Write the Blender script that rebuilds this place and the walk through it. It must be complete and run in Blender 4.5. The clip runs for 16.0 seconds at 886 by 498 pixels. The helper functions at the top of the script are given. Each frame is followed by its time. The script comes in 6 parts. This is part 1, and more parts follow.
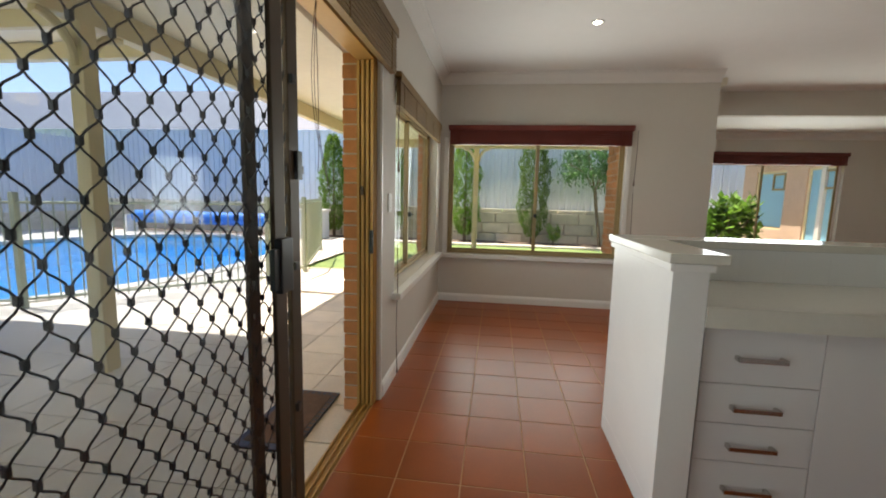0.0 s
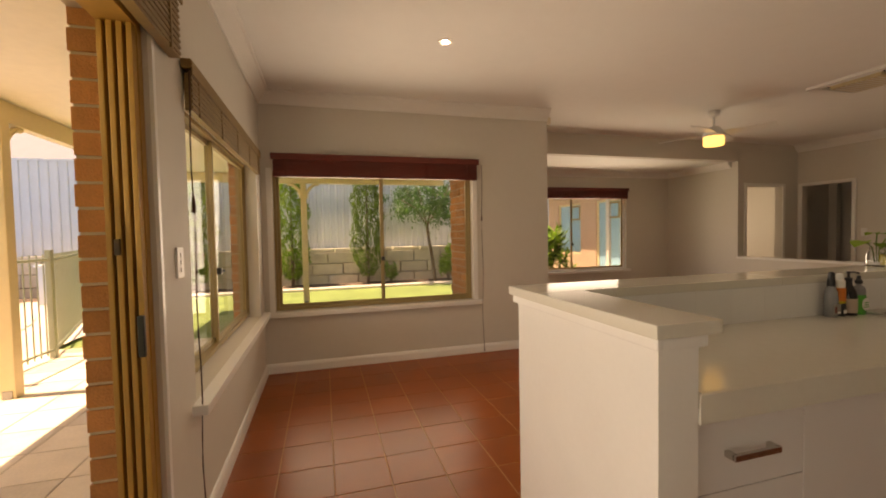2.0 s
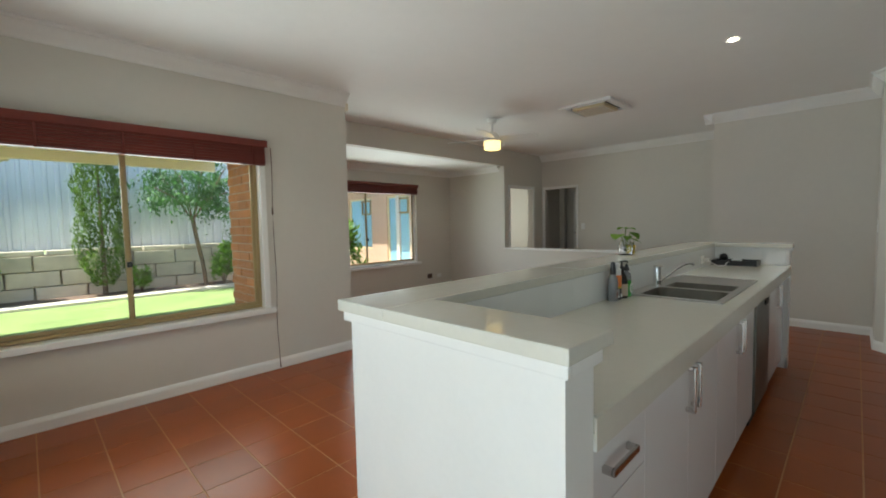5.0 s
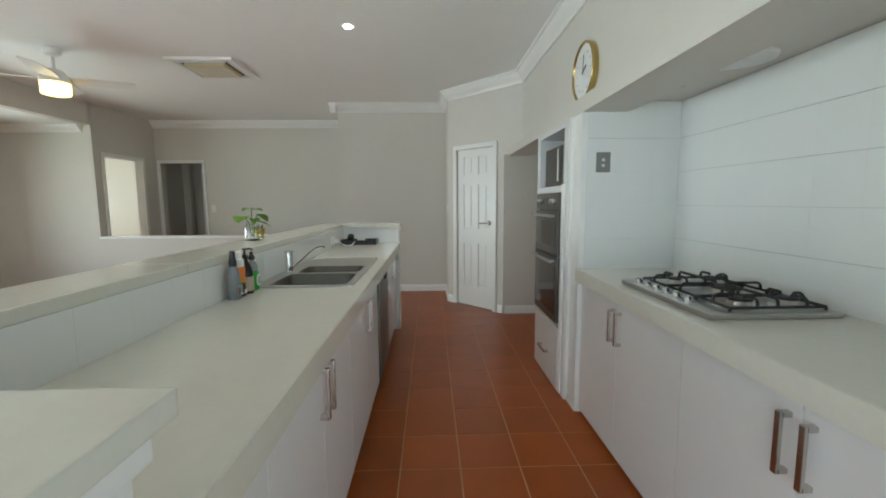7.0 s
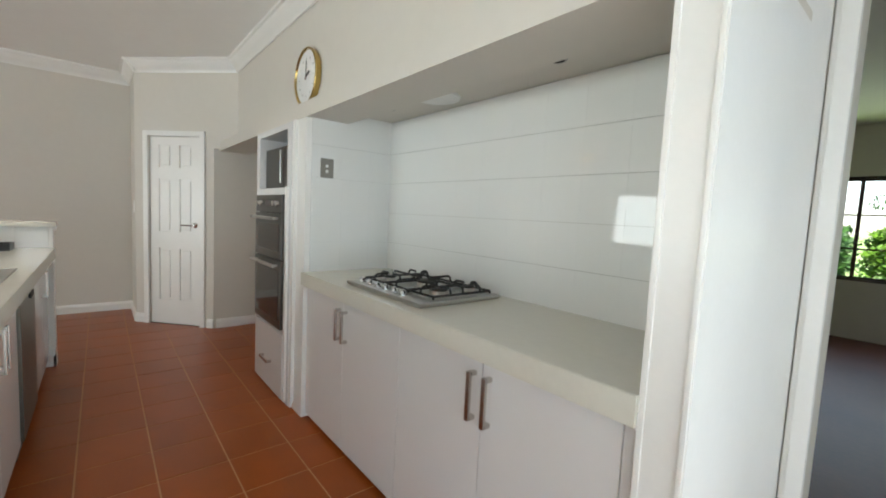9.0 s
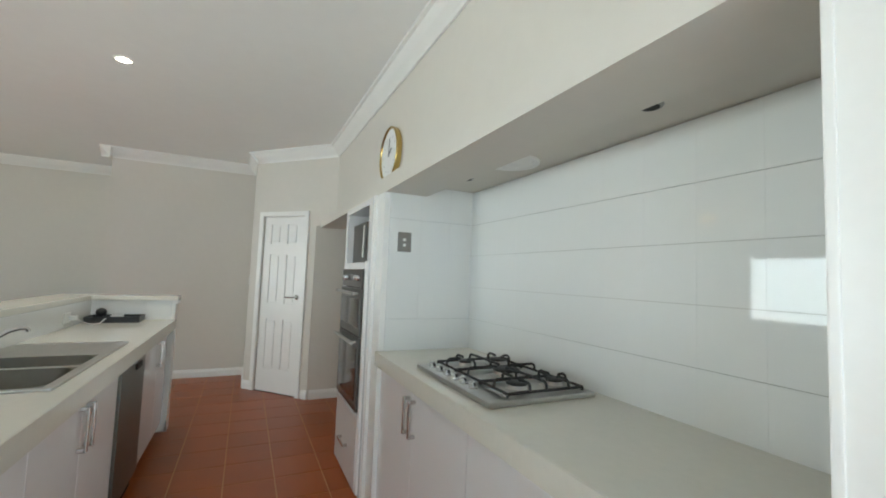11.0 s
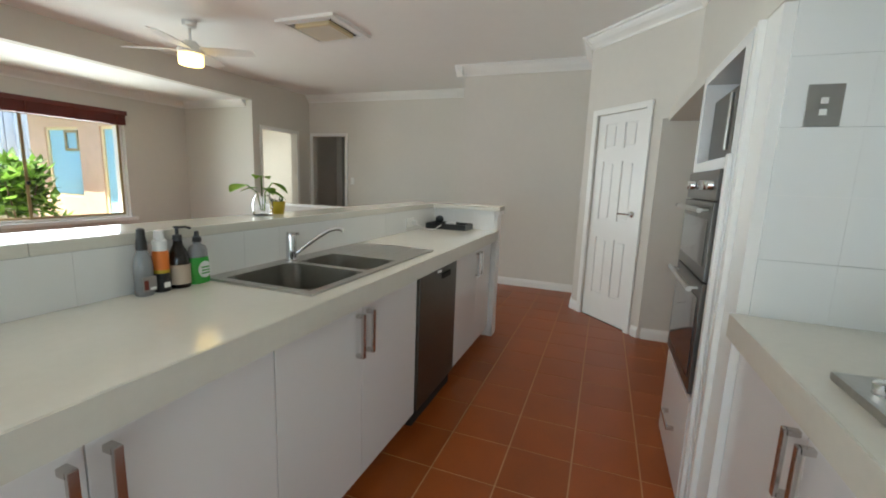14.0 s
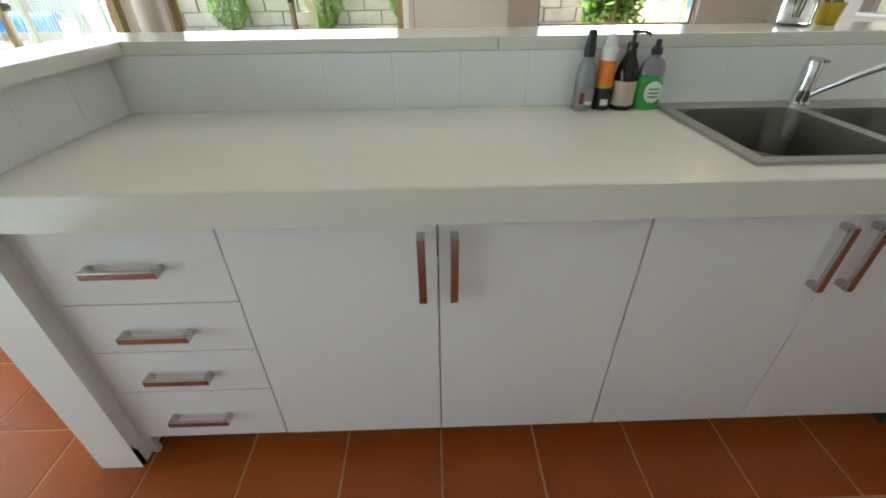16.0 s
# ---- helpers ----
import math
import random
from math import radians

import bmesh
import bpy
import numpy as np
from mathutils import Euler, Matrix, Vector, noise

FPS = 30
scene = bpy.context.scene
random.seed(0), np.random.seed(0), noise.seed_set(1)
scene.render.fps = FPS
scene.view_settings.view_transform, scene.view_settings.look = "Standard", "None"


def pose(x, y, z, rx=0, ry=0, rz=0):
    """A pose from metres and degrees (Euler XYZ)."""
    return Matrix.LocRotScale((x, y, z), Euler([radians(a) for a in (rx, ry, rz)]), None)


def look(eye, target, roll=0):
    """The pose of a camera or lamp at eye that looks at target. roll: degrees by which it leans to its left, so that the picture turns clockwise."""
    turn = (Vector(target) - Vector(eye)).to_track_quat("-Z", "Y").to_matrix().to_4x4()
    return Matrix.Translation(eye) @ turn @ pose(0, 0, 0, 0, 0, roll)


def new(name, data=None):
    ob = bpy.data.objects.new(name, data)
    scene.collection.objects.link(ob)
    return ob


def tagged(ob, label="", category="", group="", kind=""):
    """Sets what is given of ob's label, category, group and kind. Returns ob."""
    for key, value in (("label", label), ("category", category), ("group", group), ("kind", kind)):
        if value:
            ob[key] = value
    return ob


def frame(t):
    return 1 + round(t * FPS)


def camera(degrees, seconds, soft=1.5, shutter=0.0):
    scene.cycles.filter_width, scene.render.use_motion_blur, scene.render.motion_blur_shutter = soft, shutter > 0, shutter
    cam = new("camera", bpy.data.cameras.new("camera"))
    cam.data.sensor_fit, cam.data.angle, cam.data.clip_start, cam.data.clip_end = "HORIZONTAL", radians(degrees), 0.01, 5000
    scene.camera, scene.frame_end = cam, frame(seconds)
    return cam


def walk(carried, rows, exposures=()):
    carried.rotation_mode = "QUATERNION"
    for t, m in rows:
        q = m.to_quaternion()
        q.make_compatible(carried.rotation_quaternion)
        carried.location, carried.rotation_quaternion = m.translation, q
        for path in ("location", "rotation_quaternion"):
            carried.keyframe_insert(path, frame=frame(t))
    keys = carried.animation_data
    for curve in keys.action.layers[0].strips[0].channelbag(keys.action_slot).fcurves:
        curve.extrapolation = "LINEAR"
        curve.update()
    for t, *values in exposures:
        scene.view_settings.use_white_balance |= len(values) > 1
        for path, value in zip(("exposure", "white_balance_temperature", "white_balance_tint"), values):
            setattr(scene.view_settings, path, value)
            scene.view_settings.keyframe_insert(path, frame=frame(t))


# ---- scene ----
cam = camera(93.7, 16.0, soft=1.9)
SKY, SUN, DAY = 0.15, 5.0, 0.34
UNIT, FLOOR = 1.06, 0.036      # metres in one unit of the plan, height of the finished floor in it
TO_METRES = Matrix.Scale(UNIT, 4) @ Matrix.Translation((0, 0, -FLOOR))
PATH = [
    (0, (0.418, 0.427, 1.253), (0.172, 2.396, 1.003), 1.4),
    (0.5, (0.417, 0.625, 1.278), (0.264, 2.611, 1.093), 1.9),
    (1, (0.356, 0.828, 1.294), (0.452, 2.821, 1.168), 1.2),
    (1.5, (0.301, 1.008, 1.31), (0.704, 2.964, 1.191), -0.2),
    (2, (0.292, 1.148, 1.299), (0.846, 3.069, 1.223), -1.1),
    (2.5, (0.295, 1.274, 1.31), (0.936, 3.168, 1.262), -1.7),
    (3, (0.282, 1.289, 1.313), (0.983, 3.161, 1.241), -1.5),
    (5.5, (0.392, 1.604, 1.306), (2.033, 2.738, 1.163), -1.1),
    (6, (0.5, 1.626, 1.294), (2.331, 2.411, 1.126), -1.0),
    (6.5, (0.636, 1.636, 1.299), (2.588, 2.032, 1.114), -1.4),
    (7, (0.747, 1.62, 1.286), (2.733, 1.562, 1.061), -0.4),
    (7.5, (0.794, 1.625, 1.269), (2.69, 1.073, 0.953), 0.5),
    (8, (0.788, 1.668, 1.262), (2.509, 0.734, 0.856), 0.8),
    (8.5, (0.765, 1.669, 1.247), (2.336, 0.495, 0.858), 2.1),
    (9, (0.762, 1.669, 1.265), (2.298, 0.398, 1.101), 2.8),
    (11.5, (0.994, 1.369, 1.323), (2.84, 0.611, 1.46), 2.3),
    (12, (1.143, 1.303, 1.333), (3.032, 0.651, 1.392), 2.3),
    (12.5, (1.268, 1.256, 1.318), (3.232, 0.877, 1.301), 2.4),
    (13, (1.395, 1.191, 1.316), (3.392, 1.24, 1.202), 2.4),
    (13.5, (1.479, 1.169, 1.283), (3.423, 1.581, 1.055), 2.0),
    (14, (1.629, 1.179, 1.265), (3.473, 1.881, 0.94), 2.1),
    (14.5, (1.753, 1.211, 1.262), (3.365, 2.28, 0.756), 1.5),
    (15, (1.872, 1.244, 1.249), (2.972, 2.72, 0.467), 1.6),
    (15.5, (1.955, 1.217, 1.231), (2.443, 2.871, 0.219), 0.7),
    (16, (2.008, 1.243, 1.216), (2.047, 2.913, 0.115), -0.7),
]
EXPOSURES = [
    (0.0, 1.0, 7000, 15), (0.5, 0.86, 7900, 18), (1.0, 0.83, 10600, 28), (1.5, 0.86, 11800, 31), (2.0, 0.88, 11800, 31), (2.5, 0.97, 9200, 22),
    (3.0, 1.05, 6700, 8), (5.5, 1.35, 6250, 7), (6.5, 1.57, 5950, 4), (7.5, 2.0, 6500, 10), (8.0, 2.02, 6700, 12), (9.0, 2.0, 6550, 12), (11.5, 2.02, 6200, 8), (12.5, 2.06, 6150, 8), (14.5, 1.98, 6400, 10), (15.5, 2.08, 6300, 9), (16.0, 2.1, 6250, 8),
]
walk(cam, [(t, look(TO_METRES @ Vector(eye), TO_METRES @ Vector(target), roll)) for t, eye, target, roll in PATH], EXPOSURES)


# ---- world and light ----
world = bpy.data.worlds.new("sky")
scene.world = world
world.use_nodes = True
wn = world.node_tree.nodes
sky = wn.new("ShaderNodeTexSky")
sky.sky_type = 'NISHITA'
sky.sun_disc = False
sky.sun_elevation, sky.sun_rotation = radians(70), radians(275)
world.node_tree.links.new(sky.outputs[0], wn["Background"].inputs[0])
wn["Background"].inputs[1].default_value = SKY

sun = new("sun", bpy.data.lights.new("sun", "SUN"))
sun.data.energy, sun.data.angle, sun.data.color = SUN, radians(0.5), (1.0, 0.95, 0.86)
sun.matrix_world = look((-3.6, 0.3, 10.0), (0, 0, 0))


# ---- materials ----
def mat(name, col, rough=0.5, metal=0.0, var=0.06, scale=3.0, bump=0.0, bscale=60.0, rand=0.0, rvar=0.0, spec=0.5, coat=0.0, fine=0.03):
    m = bpy.data.materials.new(name)
    m.use_nodes = True
    nt = m.node_tree
    n, l = nt.nodes, nt.links
    b = n["Principled BSDF"]
    b.inputs["Metallic"].default_value = metal
    b.inputs["Specular IOR Level"].default_value = spec
    b.inputs["Coat Weight"].default_value = coat
    b.inputs["Coat Roughness"].default_value = 0.08
    tc = n.new("ShaderNodeNewGeometry")
    big = n.new("ShaderNodeTexNoise")
    big.inputs["Scale"].default_value, big.inputs["Detail"].default_value = scale, 4
    small = n.new("ShaderNodeTexNoise")
    small.inputs["Scale"].default_value, small.inputs["Detail"].default_value = scale * 14, 3
    l.new(tc.outputs["Position"], big.inputs["Vector"])
    l.new(tc.outputs["Position"], small.inputs["Vector"])

    def math_node(op, a, c):
        k = n.new("ShaderNodeMath")
        k.operation = op
        for i, v in enumerate((a, c)):
            if isinstance(v, (int, float)):
                k.inputs[i].default_value = v
            else:
                l.new(v, k.inputs[i])
        return k.outputs[0]
    v = math_node("ADD", math_node("MULTIPLY", math_node("SUBTRACT", big.outputs["Fac"], 0.5), 4 * var), 1.0)
    v = math_node("ADD", v, math_node("MULTIPLY", math_node("SUBTRACT", small.outputs["Fac"], 0.5), 4 * fine))
    if rand:
        oi = n.new("ShaderNodeObjectInfo")
        v = math_node("ADD", v, math_node("MULTIPLY", math_node("SUBTRACT", oi.outputs["Random"], 0.5), 2 * rand))
        ge = n.new("ShaderNodeNewGeometry")
        v = math_node("ADD", v, math_node("MULTIPLY", math_node("SUBTRACT", ge.outputs["Random Per Island"], 0.5), 2 * rand))
    hs = n.new("ShaderNodeHueSaturation")
    hs.inputs["Color"].default_value = (*col, 1)
    l.new(v, hs.inputs["Value"])
    l.new(hs.outputs[0], b.inputs["Base Color"])
    if rvar:
        l.new(math_node("ADD", math_node("MULTIPLY", math_node("SUBTRACT", big.outputs["Fac"], 0.5), 2 * rvar), rough), b.inputs["Roughness"])
    else:
        b.inputs["Roughness"].default_value = rough
    if bump:
        bn = n.new("ShaderNodeTexNoise")
        bn.inputs["Scale"].default_value, bn.inputs["Detail"].default_value = bscale, 3
        l.new(tc.outputs["Position"], bn.inputs["Vector"])
        bp = n.new("ShaderNodeBump")
        bp.inputs["Strength"].default_value, bp.inputs["Distance"].default_value = bump, 0.01
        l.new(bn.outputs["Fac"], bp.inputs["Height"])
        l.new(bp.outputs[0], b.inputs["Normal"])
    return m


def clear(name, tint=(1, 1, 1), rough=0.0, thick=True):
    m = bpy.data.materials.new(name)
    m.use_nodes = True
    b = m.node_tree.nodes["Principled BSDF"]
    b.inputs["Base Color"].default_value = (*tint, 1)
    b.inputs["Roughness"].default_value = rough
    b.inputs["Transmission Weight"].default_value = 1.0
    b.inputs["IOR"].default_value = 1.45
    if not thick:
        # thin pane: see-through with a gloss that grows at grazing angles
        n, l = m.node_tree.nodes, m.node_tree.links
        tr = n.new("ShaderNodeBsdfTransparent")
        tr.inputs[0].default_value = (*tint, 1)
        gl = n.new("ShaderNodeBsdfGlossy")
        gl.inputs["Roughness"].default_value = 0.02
        fr = n.new("ShaderNodeLayerWeight")
        fr.inputs[0].default_value = 0.5
        up = n.new("ShaderNodeMath")
        up.operation = "POWER"
        l.new(fr.outputs["Facing"], up.inputs[0])
        up.inputs[1].default_value = 5.0
        ad = n.new("ShaderNodeMath")
        ad.operation = "MULTIPLY_ADD"
        l.new(up.outputs[0], ad.inputs[0])
        ad.inputs[1].default_value, ad.inputs[2].default_value = 0.40, 0.025
        mx = n.new("ShaderNodeMixShader")
        l.new(ad.outputs[0], mx.inputs[0])
        l.new(tr.outputs[0], mx.inputs[1])
        l.new(gl.outputs[0], mx.inputs[2])
        l.new(mx.outputs[0], n["Material Output"].inputs[0])
    return m


def glow(name, col, strength):
    m = bpy.data.materials.new(name)
    m.use_nodes = True
    b = m.node_tree.nodes["Principled BSDF"]
    b.inputs["Base Color"].default_value = (*col, 1)
    b.inputs["Emission Color"].default_value = (*col, 1)
    b.inputs["Emission Strength"].default_value = strength
    return m


M_WALL = mat("wall_paint", (0.66, 0.625, 0.565), 0.65, var=0.02, scale=1.2, bump=0.05, bscale=220, fine=0.012)
M_CEIL = mat("ceiling_paint", (0.87, 0.865, 0.845), 0.8, var=0.015, scale=0.8, bump=0.04, bscale=160, fine=0.01)
M_TRIM = mat("trim_gloss", (0.84, 0.83, 0.80), 0.32, var=0.02, scale=4, fine=0.01)
M_TILE = mat("terracotta_tile", (0.30, 0.066, 0.008), 0.30, var=0.10, scale=5, bump=0.02, bscale=18, rand=0.09, rvar=0.05, fine=0.05, spec=0.34)
M_GROUT = mat("grout", (0.50, 0.27, 0.13), 0.9, var=0.10, scale=6, bump=0.2, bscale=200)
M_CAB = mat("white_laminate", (0.80, 0.795, 0.79), 0.16, var=0.01, scale=1.5, fine=0.004)
M_CARC = mat("cabinet_carcass", (0.66, 0.655, 0.645), 0.4, var=0.02)
M_STONE = mat("pale_stone", (0.70, 0.68, 0.60), 0.12, var=0.012, scale=3, fine=0.02)
M_STEEL = mat("brushed_steel", (0.48, 0.47, 0.45), 0.30, metal=1.0, var=0.05, scale=5, fine=0.06, rvar=0.06)
# steel darkened for the shaded sink bowls; the dishwasher door shares it
M_STEEL_D = mat("steel_bowl_shade_and_door", (0.135, 0.13, 0.112), 0.42, metal=1.0, var=0.05, scale=3, fine=0.06)
M_CHROME = mat("chrome", (0.72, 0.72, 0.72), 0.08, metal=1.0, var=0.01)
M_HANDLE = mat("satin_nickel", (0.55, 0.52, 0.49), 0.22, metal=1.0, var=0.03, fine=0.03)
M_BLACK = mat("black_plastic", (0.015, 0.015, 0.016), 0.35, var=0.1)
M_IRON = mat("cast_iron", (0.018, 0.018, 0.018), 0.55, var=0.15, bump=0.15, bscale=300)
M_DGLASS = mat("dark_oven_glass", (0.02, 0.019, 0.018), 0.06, var=0.02, spec=0.6)
M_OVEN = mat("dark_oven_steel", (0.10, 0.094, 0.086), 0.30, metal=0.9, var=0.05, fine=0.04)
# near-black for dark parts and for shade painted into gaps
M_DARK = mat("gap_shade_and_dark_parts", (0.02, 0.018, 0.016), 0.8, var=0.05)
M_SPLASH = mat("gloss_white_tile", (0.80, 0.805, 0.785), 0.035, var=0.008, scale=2, bump=0.012, bscale=9, fine=0.004)
M_SGROUT = mat("tile_grout", (0.60, 0.59, 0.56), 0.8, var=0.03)
M_GOLD = mat("bronze_gold_aluminium", (0.46, 0.255, 0.065), 0.40, metal=0.1, var=0.05, scale=4, fine=0.04)
M_FRAME = mat("window_aluminium", (0.36, 0.265, 0.125), 0.40, metal=0.1, var=0.04, scale=4, fine=0.03)
M_BRONZE = mat("dark_bronze_aluminium", (0.062, 0.038, 0.018), 0.5, metal=0.15, var=0.08, scale=5, fine=0.05)
M_MESH = mat("black_security_grille", (0.018, 0.018, 0.018), 0.5, var=0.1)
M_BLIND = mat("mahogany_slat", (0.135, 0.018, 0.010), 0.42, var=0.20, scale=3, fine=0.12, rand=0.12)
M_BLIND2 = mat("honey_bamboo_slat", (0.22, 0.135, 0.048), 0.5, var=0.18, scale=4, fine=0.12, rand=0.12)
M_CORD = mat("brown_cord", (0.10, 0.05, 0.03), 0.8)
M_WING = mat("apricot_brick_wing", (0.60, 0.41, 0.29), 0.85, var=0.08, scale=6, bump=0.2, bscale=60, fine=0.06)
M_BRICK = mat("orange_brick", (0.52, 0.225, 0.085), 0.85, var=0.16, scale=9, bump=0.35, bscale=120, rand=0.16, fine=0.10)
M_MORTAR = mat("mortar", (0.55, 0.46, 0.34), 0.95, var=0.08, bump=0.3, bscale=160)
M_CREAM = mat("cream_paint", (0.72, 0.60, 0.36), 0.5, var=0.04, scale=3, fine=0.02)
M_SOFFIT = mat("patio_ceiling", (0.82, 0.76, 0.62), 0.7, var=0.02, scale=1)
M_PAVE = mat("patio_paver", (0.74, 0.64, 0.51), 0.8, var=0.10, scale=4, bump=0.2, bscale=90, rand=0.10, fine=0.06)
M_CONC = mat("pale_concrete", (0.62, 0.55, 0.46), 0.85, var=0.08, scale=1.2, bump=0.15, bscale=80, fine=0.05)
M_GRASS = mat("lawn", (0.20, 0.28, 0.085), 0.9, var=0.22, scale=1.6, bump=0.9, bscale=120, fine=0.22)
M_SOIL = mat("mulch", (0.15, 0.10, 0.07), 0.95, var=0.25, scale=5, bump=0.8, bscale=60, fine=0.25)
M_LIME = mat("limestone_block", (0.560, 0.504, 0.403), 0.9, var=0.14, scale=4, bump=0.6, bscale=30, rand=0.14, fine=0.10)
M_FENCE = mat("blue_grey_steel_fence", (0.60, 0.64, 0.69), 0.45, var=0.03, scale=1.5, fine=0.02)
M_WATER = mat("pool_water", (0.02, 0.26, 0.62), 0.05, var=0.20, scale=2.2, bump=0.35, bscale=7, fine=0.10)
M_POOL = mat("pool_shell", (0.05, 0.40, 0.70), 0.3, var=0.1)
M_GREEN_METAL = mat("pale_green_steel", (0.33, 0.36, 0.26), 0.4, var=0.04)
M_ROOF = mat("grey_roof_sheet", (0.11, 0.125, 0.16), 0.6, var=0.06, scale=2)
M_CYP = mat("cypress_leaf", (0.169, 0.290, 0.043), 0.7, var=0.3, scale=4, rand=0.30, fine=0.1)
M_LEAF = mat("tree_leaf", (0.074, 0.176, 0.047), 0.55, var=0.3, scale=4, rand=0.35, fine=0.1)
M_LEAF2 = mat("bright_leaf", (0.19, 0.36, 0.045), 0.5, var=0.3, scale=5, rand=0.3, fine=0.1)
for leafy in (M_CYP, M_LEAF, M_LEAF2):
    # thin leaves let part of the light through
    ln, ll = leafy.node_tree.nodes, leafy.node_tree.links
    thin, both = ln.new("ShaderNodeBsdfTranslucent"), ln.new("ShaderNodeMixShader")
    tone = ln["Principled BSDF"].inputs["Base Color"].links[0].from_socket
    ll.new(tone, thin.inputs[0])
    both.inputs[0].default_value = 0.45
    ll.new(ln["Principled BSDF"].outputs[0], both.inputs[1])
    ll.new(thin.outputs[0], both.inputs[2])
    ll.new(both.outputs[0], ln["Material Output"].inputs[0])
M_BARK = mat("bark", (0.15, 0.10, 0.065), 0.9, var=0.2, scale=8, bump=0.6, bscale=40, fine=0.1)
M_TIMBER = mat("dark_jarrah_floor", (0.085, 0.024, 0.011), 0.42, var=0.2, scale=2, spec=0.2, fine=0.15, rand=0.15)
M_COIR = mat("brown_coir", (0.16, 0.085, 0.045), 0.95, var=0.2, scale=20, bump=0.8, bscale=250, fine=0.2)
M_WHITE = mat("white_plastic", (0.80, 0.80, 0.78), 0.35, var=0.01)
M_GREYP = mat("grey_plate", (0.30, 0.29, 0.27), 0.35, metal=0.6, var=0.02)
M_BRASS = mat("brushed_brass", (0.50, 0.36, 0.13), 0.25, metal=1.0, var=0.03)
M_FACE = mat("clock_face", (0.80, 0.80, 0.78), 0.5, var=0.01)
M_PANE = clear("window_glass", (0.97, 0.985, 0.98), thick=False)
M_TINT = clear("tinted_door_glass", (0.86, 0.895, 0.93), thick=False)
M_GLASS = clear("clear_glass", (0.97, 0.985, 0.97))
M_CLEARP = mat("clear_plastic_bottle", (0.24, 0.25, 0.26), 0.12, var=0.02, spec=0.6)
M_LIQ_G = mat("green_detergent", (0.04, 0.38, 0.05), 0.12, var=0.03, spec=0.6)
M_ORANGE = mat("orange_label", (0.75, 0.20, 0.03), 0.4, var=0.02)
M_BEIGE = mat("beige_label", (0.52, 0.42, 0.32), 0.5, var=0.02)
M_AMBER = mat("dark_amber_bottle", (0.012, 0.008, 0.006), 0.15, var=0.02)
M_YELLOW = mat("mustard_glaze", (0.50, 0.36, 0.02), 0.3, var=0.12, scale=20)
M_CACTUS = mat("grey_green_succulent", (0.10, 0.14, 0.05), 0.6, var=0.2, scale=30)
# blue of the sky mirrored in the wing's panes, put into a colour
M_SKY_REFLECT = mat("sky_reflection_blue", (0.34, 0.60, 0.76), 0.6, var=0.03, scale=2)
M_COVER = mat("blue_pool_cover", (0.03, 0.20, 0.55), 0.4, var=0.1)
M_LAMP = glow("lamp_lens", (1.0, 0.93, 0.80), 16.0)
M_FANLAMP = glow("fan_lamp_glass", (1.0, 0.72, 0.25), 1.0)


# ---- helpers of this scene ----
def box(bm, x0, x1, y0, y1, z0, z1, bev=0.0):
    """A box with bevelled edges, added to bm."""
    t = bmesh.new()
    bmesh.ops.create_cube(t, size=1.0, matrix=Matrix.Translation(((x0 + x1) / 2, (y0 + y1) / 2, (z0 + z1) / 2)) @ Matrix.Diagonal((abs(x1 - x0), abs(y1 - y0), abs(z1 - z0), 1)))
    if bev:
        bmesh.ops.bevel(t, geom=t.edges[:], offset=bev, segments=2, affect='EDGES', profile=0.7)
    merge(bm, t)
    return bm


def merge(bm, t, m=None):
    if m is not None:
        t.transform(m)
    me = bpy.data.meshes.new("tmp")
    t.to_mesh(me)
    t.free()
    bm.from_mesh(me)
    bpy.data.meshes.remove(me)


def boxes(*rows, bev=0.0):
    bm = bmesh.new()
    for r in rows:
        box(bm, *r, bev=bev)
    return bm


def cyl(bm, p, q, r, r2=None, seg=20, caps=True):
    """A rod or cone from p to q."""
    p, q = Vector(p), Vector(q)
    t = bmesh.new()
    bmesh.ops.create_cone(t, cap_ends=caps, segments=seg, radius1=r, radius2=r if r2 is None else r2, depth=(q - p).length)
    merge(bm, t, Matrix.Translation((p + q) / 2) @ (q - p).to_track_quat("Z", "Y").to_matrix().to_4x4())
    return bm


def tube(bm, pts, r, seg=8):
    """A bent rod through pts."""
    rings = []
    pts = [Vector(p) for p in pts]
    for i, p in enumerate(pts):
        d = (pts[min(i + 1, len(pts) - 1)] - pts[max(i - 1, 0)]).normalized()
        q = d.to_track_quat("Z", "Y")
        rings.append([bm.verts.new(p + q @ Vector((r * math.cos(a), r * math.sin(a), 0))) for a in [2 * math.pi * k / seg for k in range(seg)]])
    for a, b in zip(rings, rings[1:]):
        for k in range(seg):
            bm.faces.new((a[k], a[(k + 1) % seg], b[(k + 1) % seg], b[k]))
    bm.faces.new(rings[0][::-1])
    bm.faces.new(rings[-1])
    return bm


def lathe(profile, seg=24, at=(0, 0, 0), sx=1.0, sy=1.0):
    """A turned body from (radius, height) pairs, bottom to top."""
    bm = bmesh.new()
    rings = []
    for r, z in profile:
        rings.append([bm.verts.new((at[0] + sx * r * math.cos(2 * math.pi * k / seg), at[1] + sy * r * math.sin(2 * math.pi * k / seg), at[2] + z)) for k in range(seg)])
    for a, b in zip(rings, rings[1:]):
        for k in range(seg):
            bm.faces.new((a[k], a[(k + 1) % seg], b[(k + 1) % seg], b[k]))
    bm.faces.new(rings[0][::-1])
    bm.faces.new(rings[-1])
    return bm


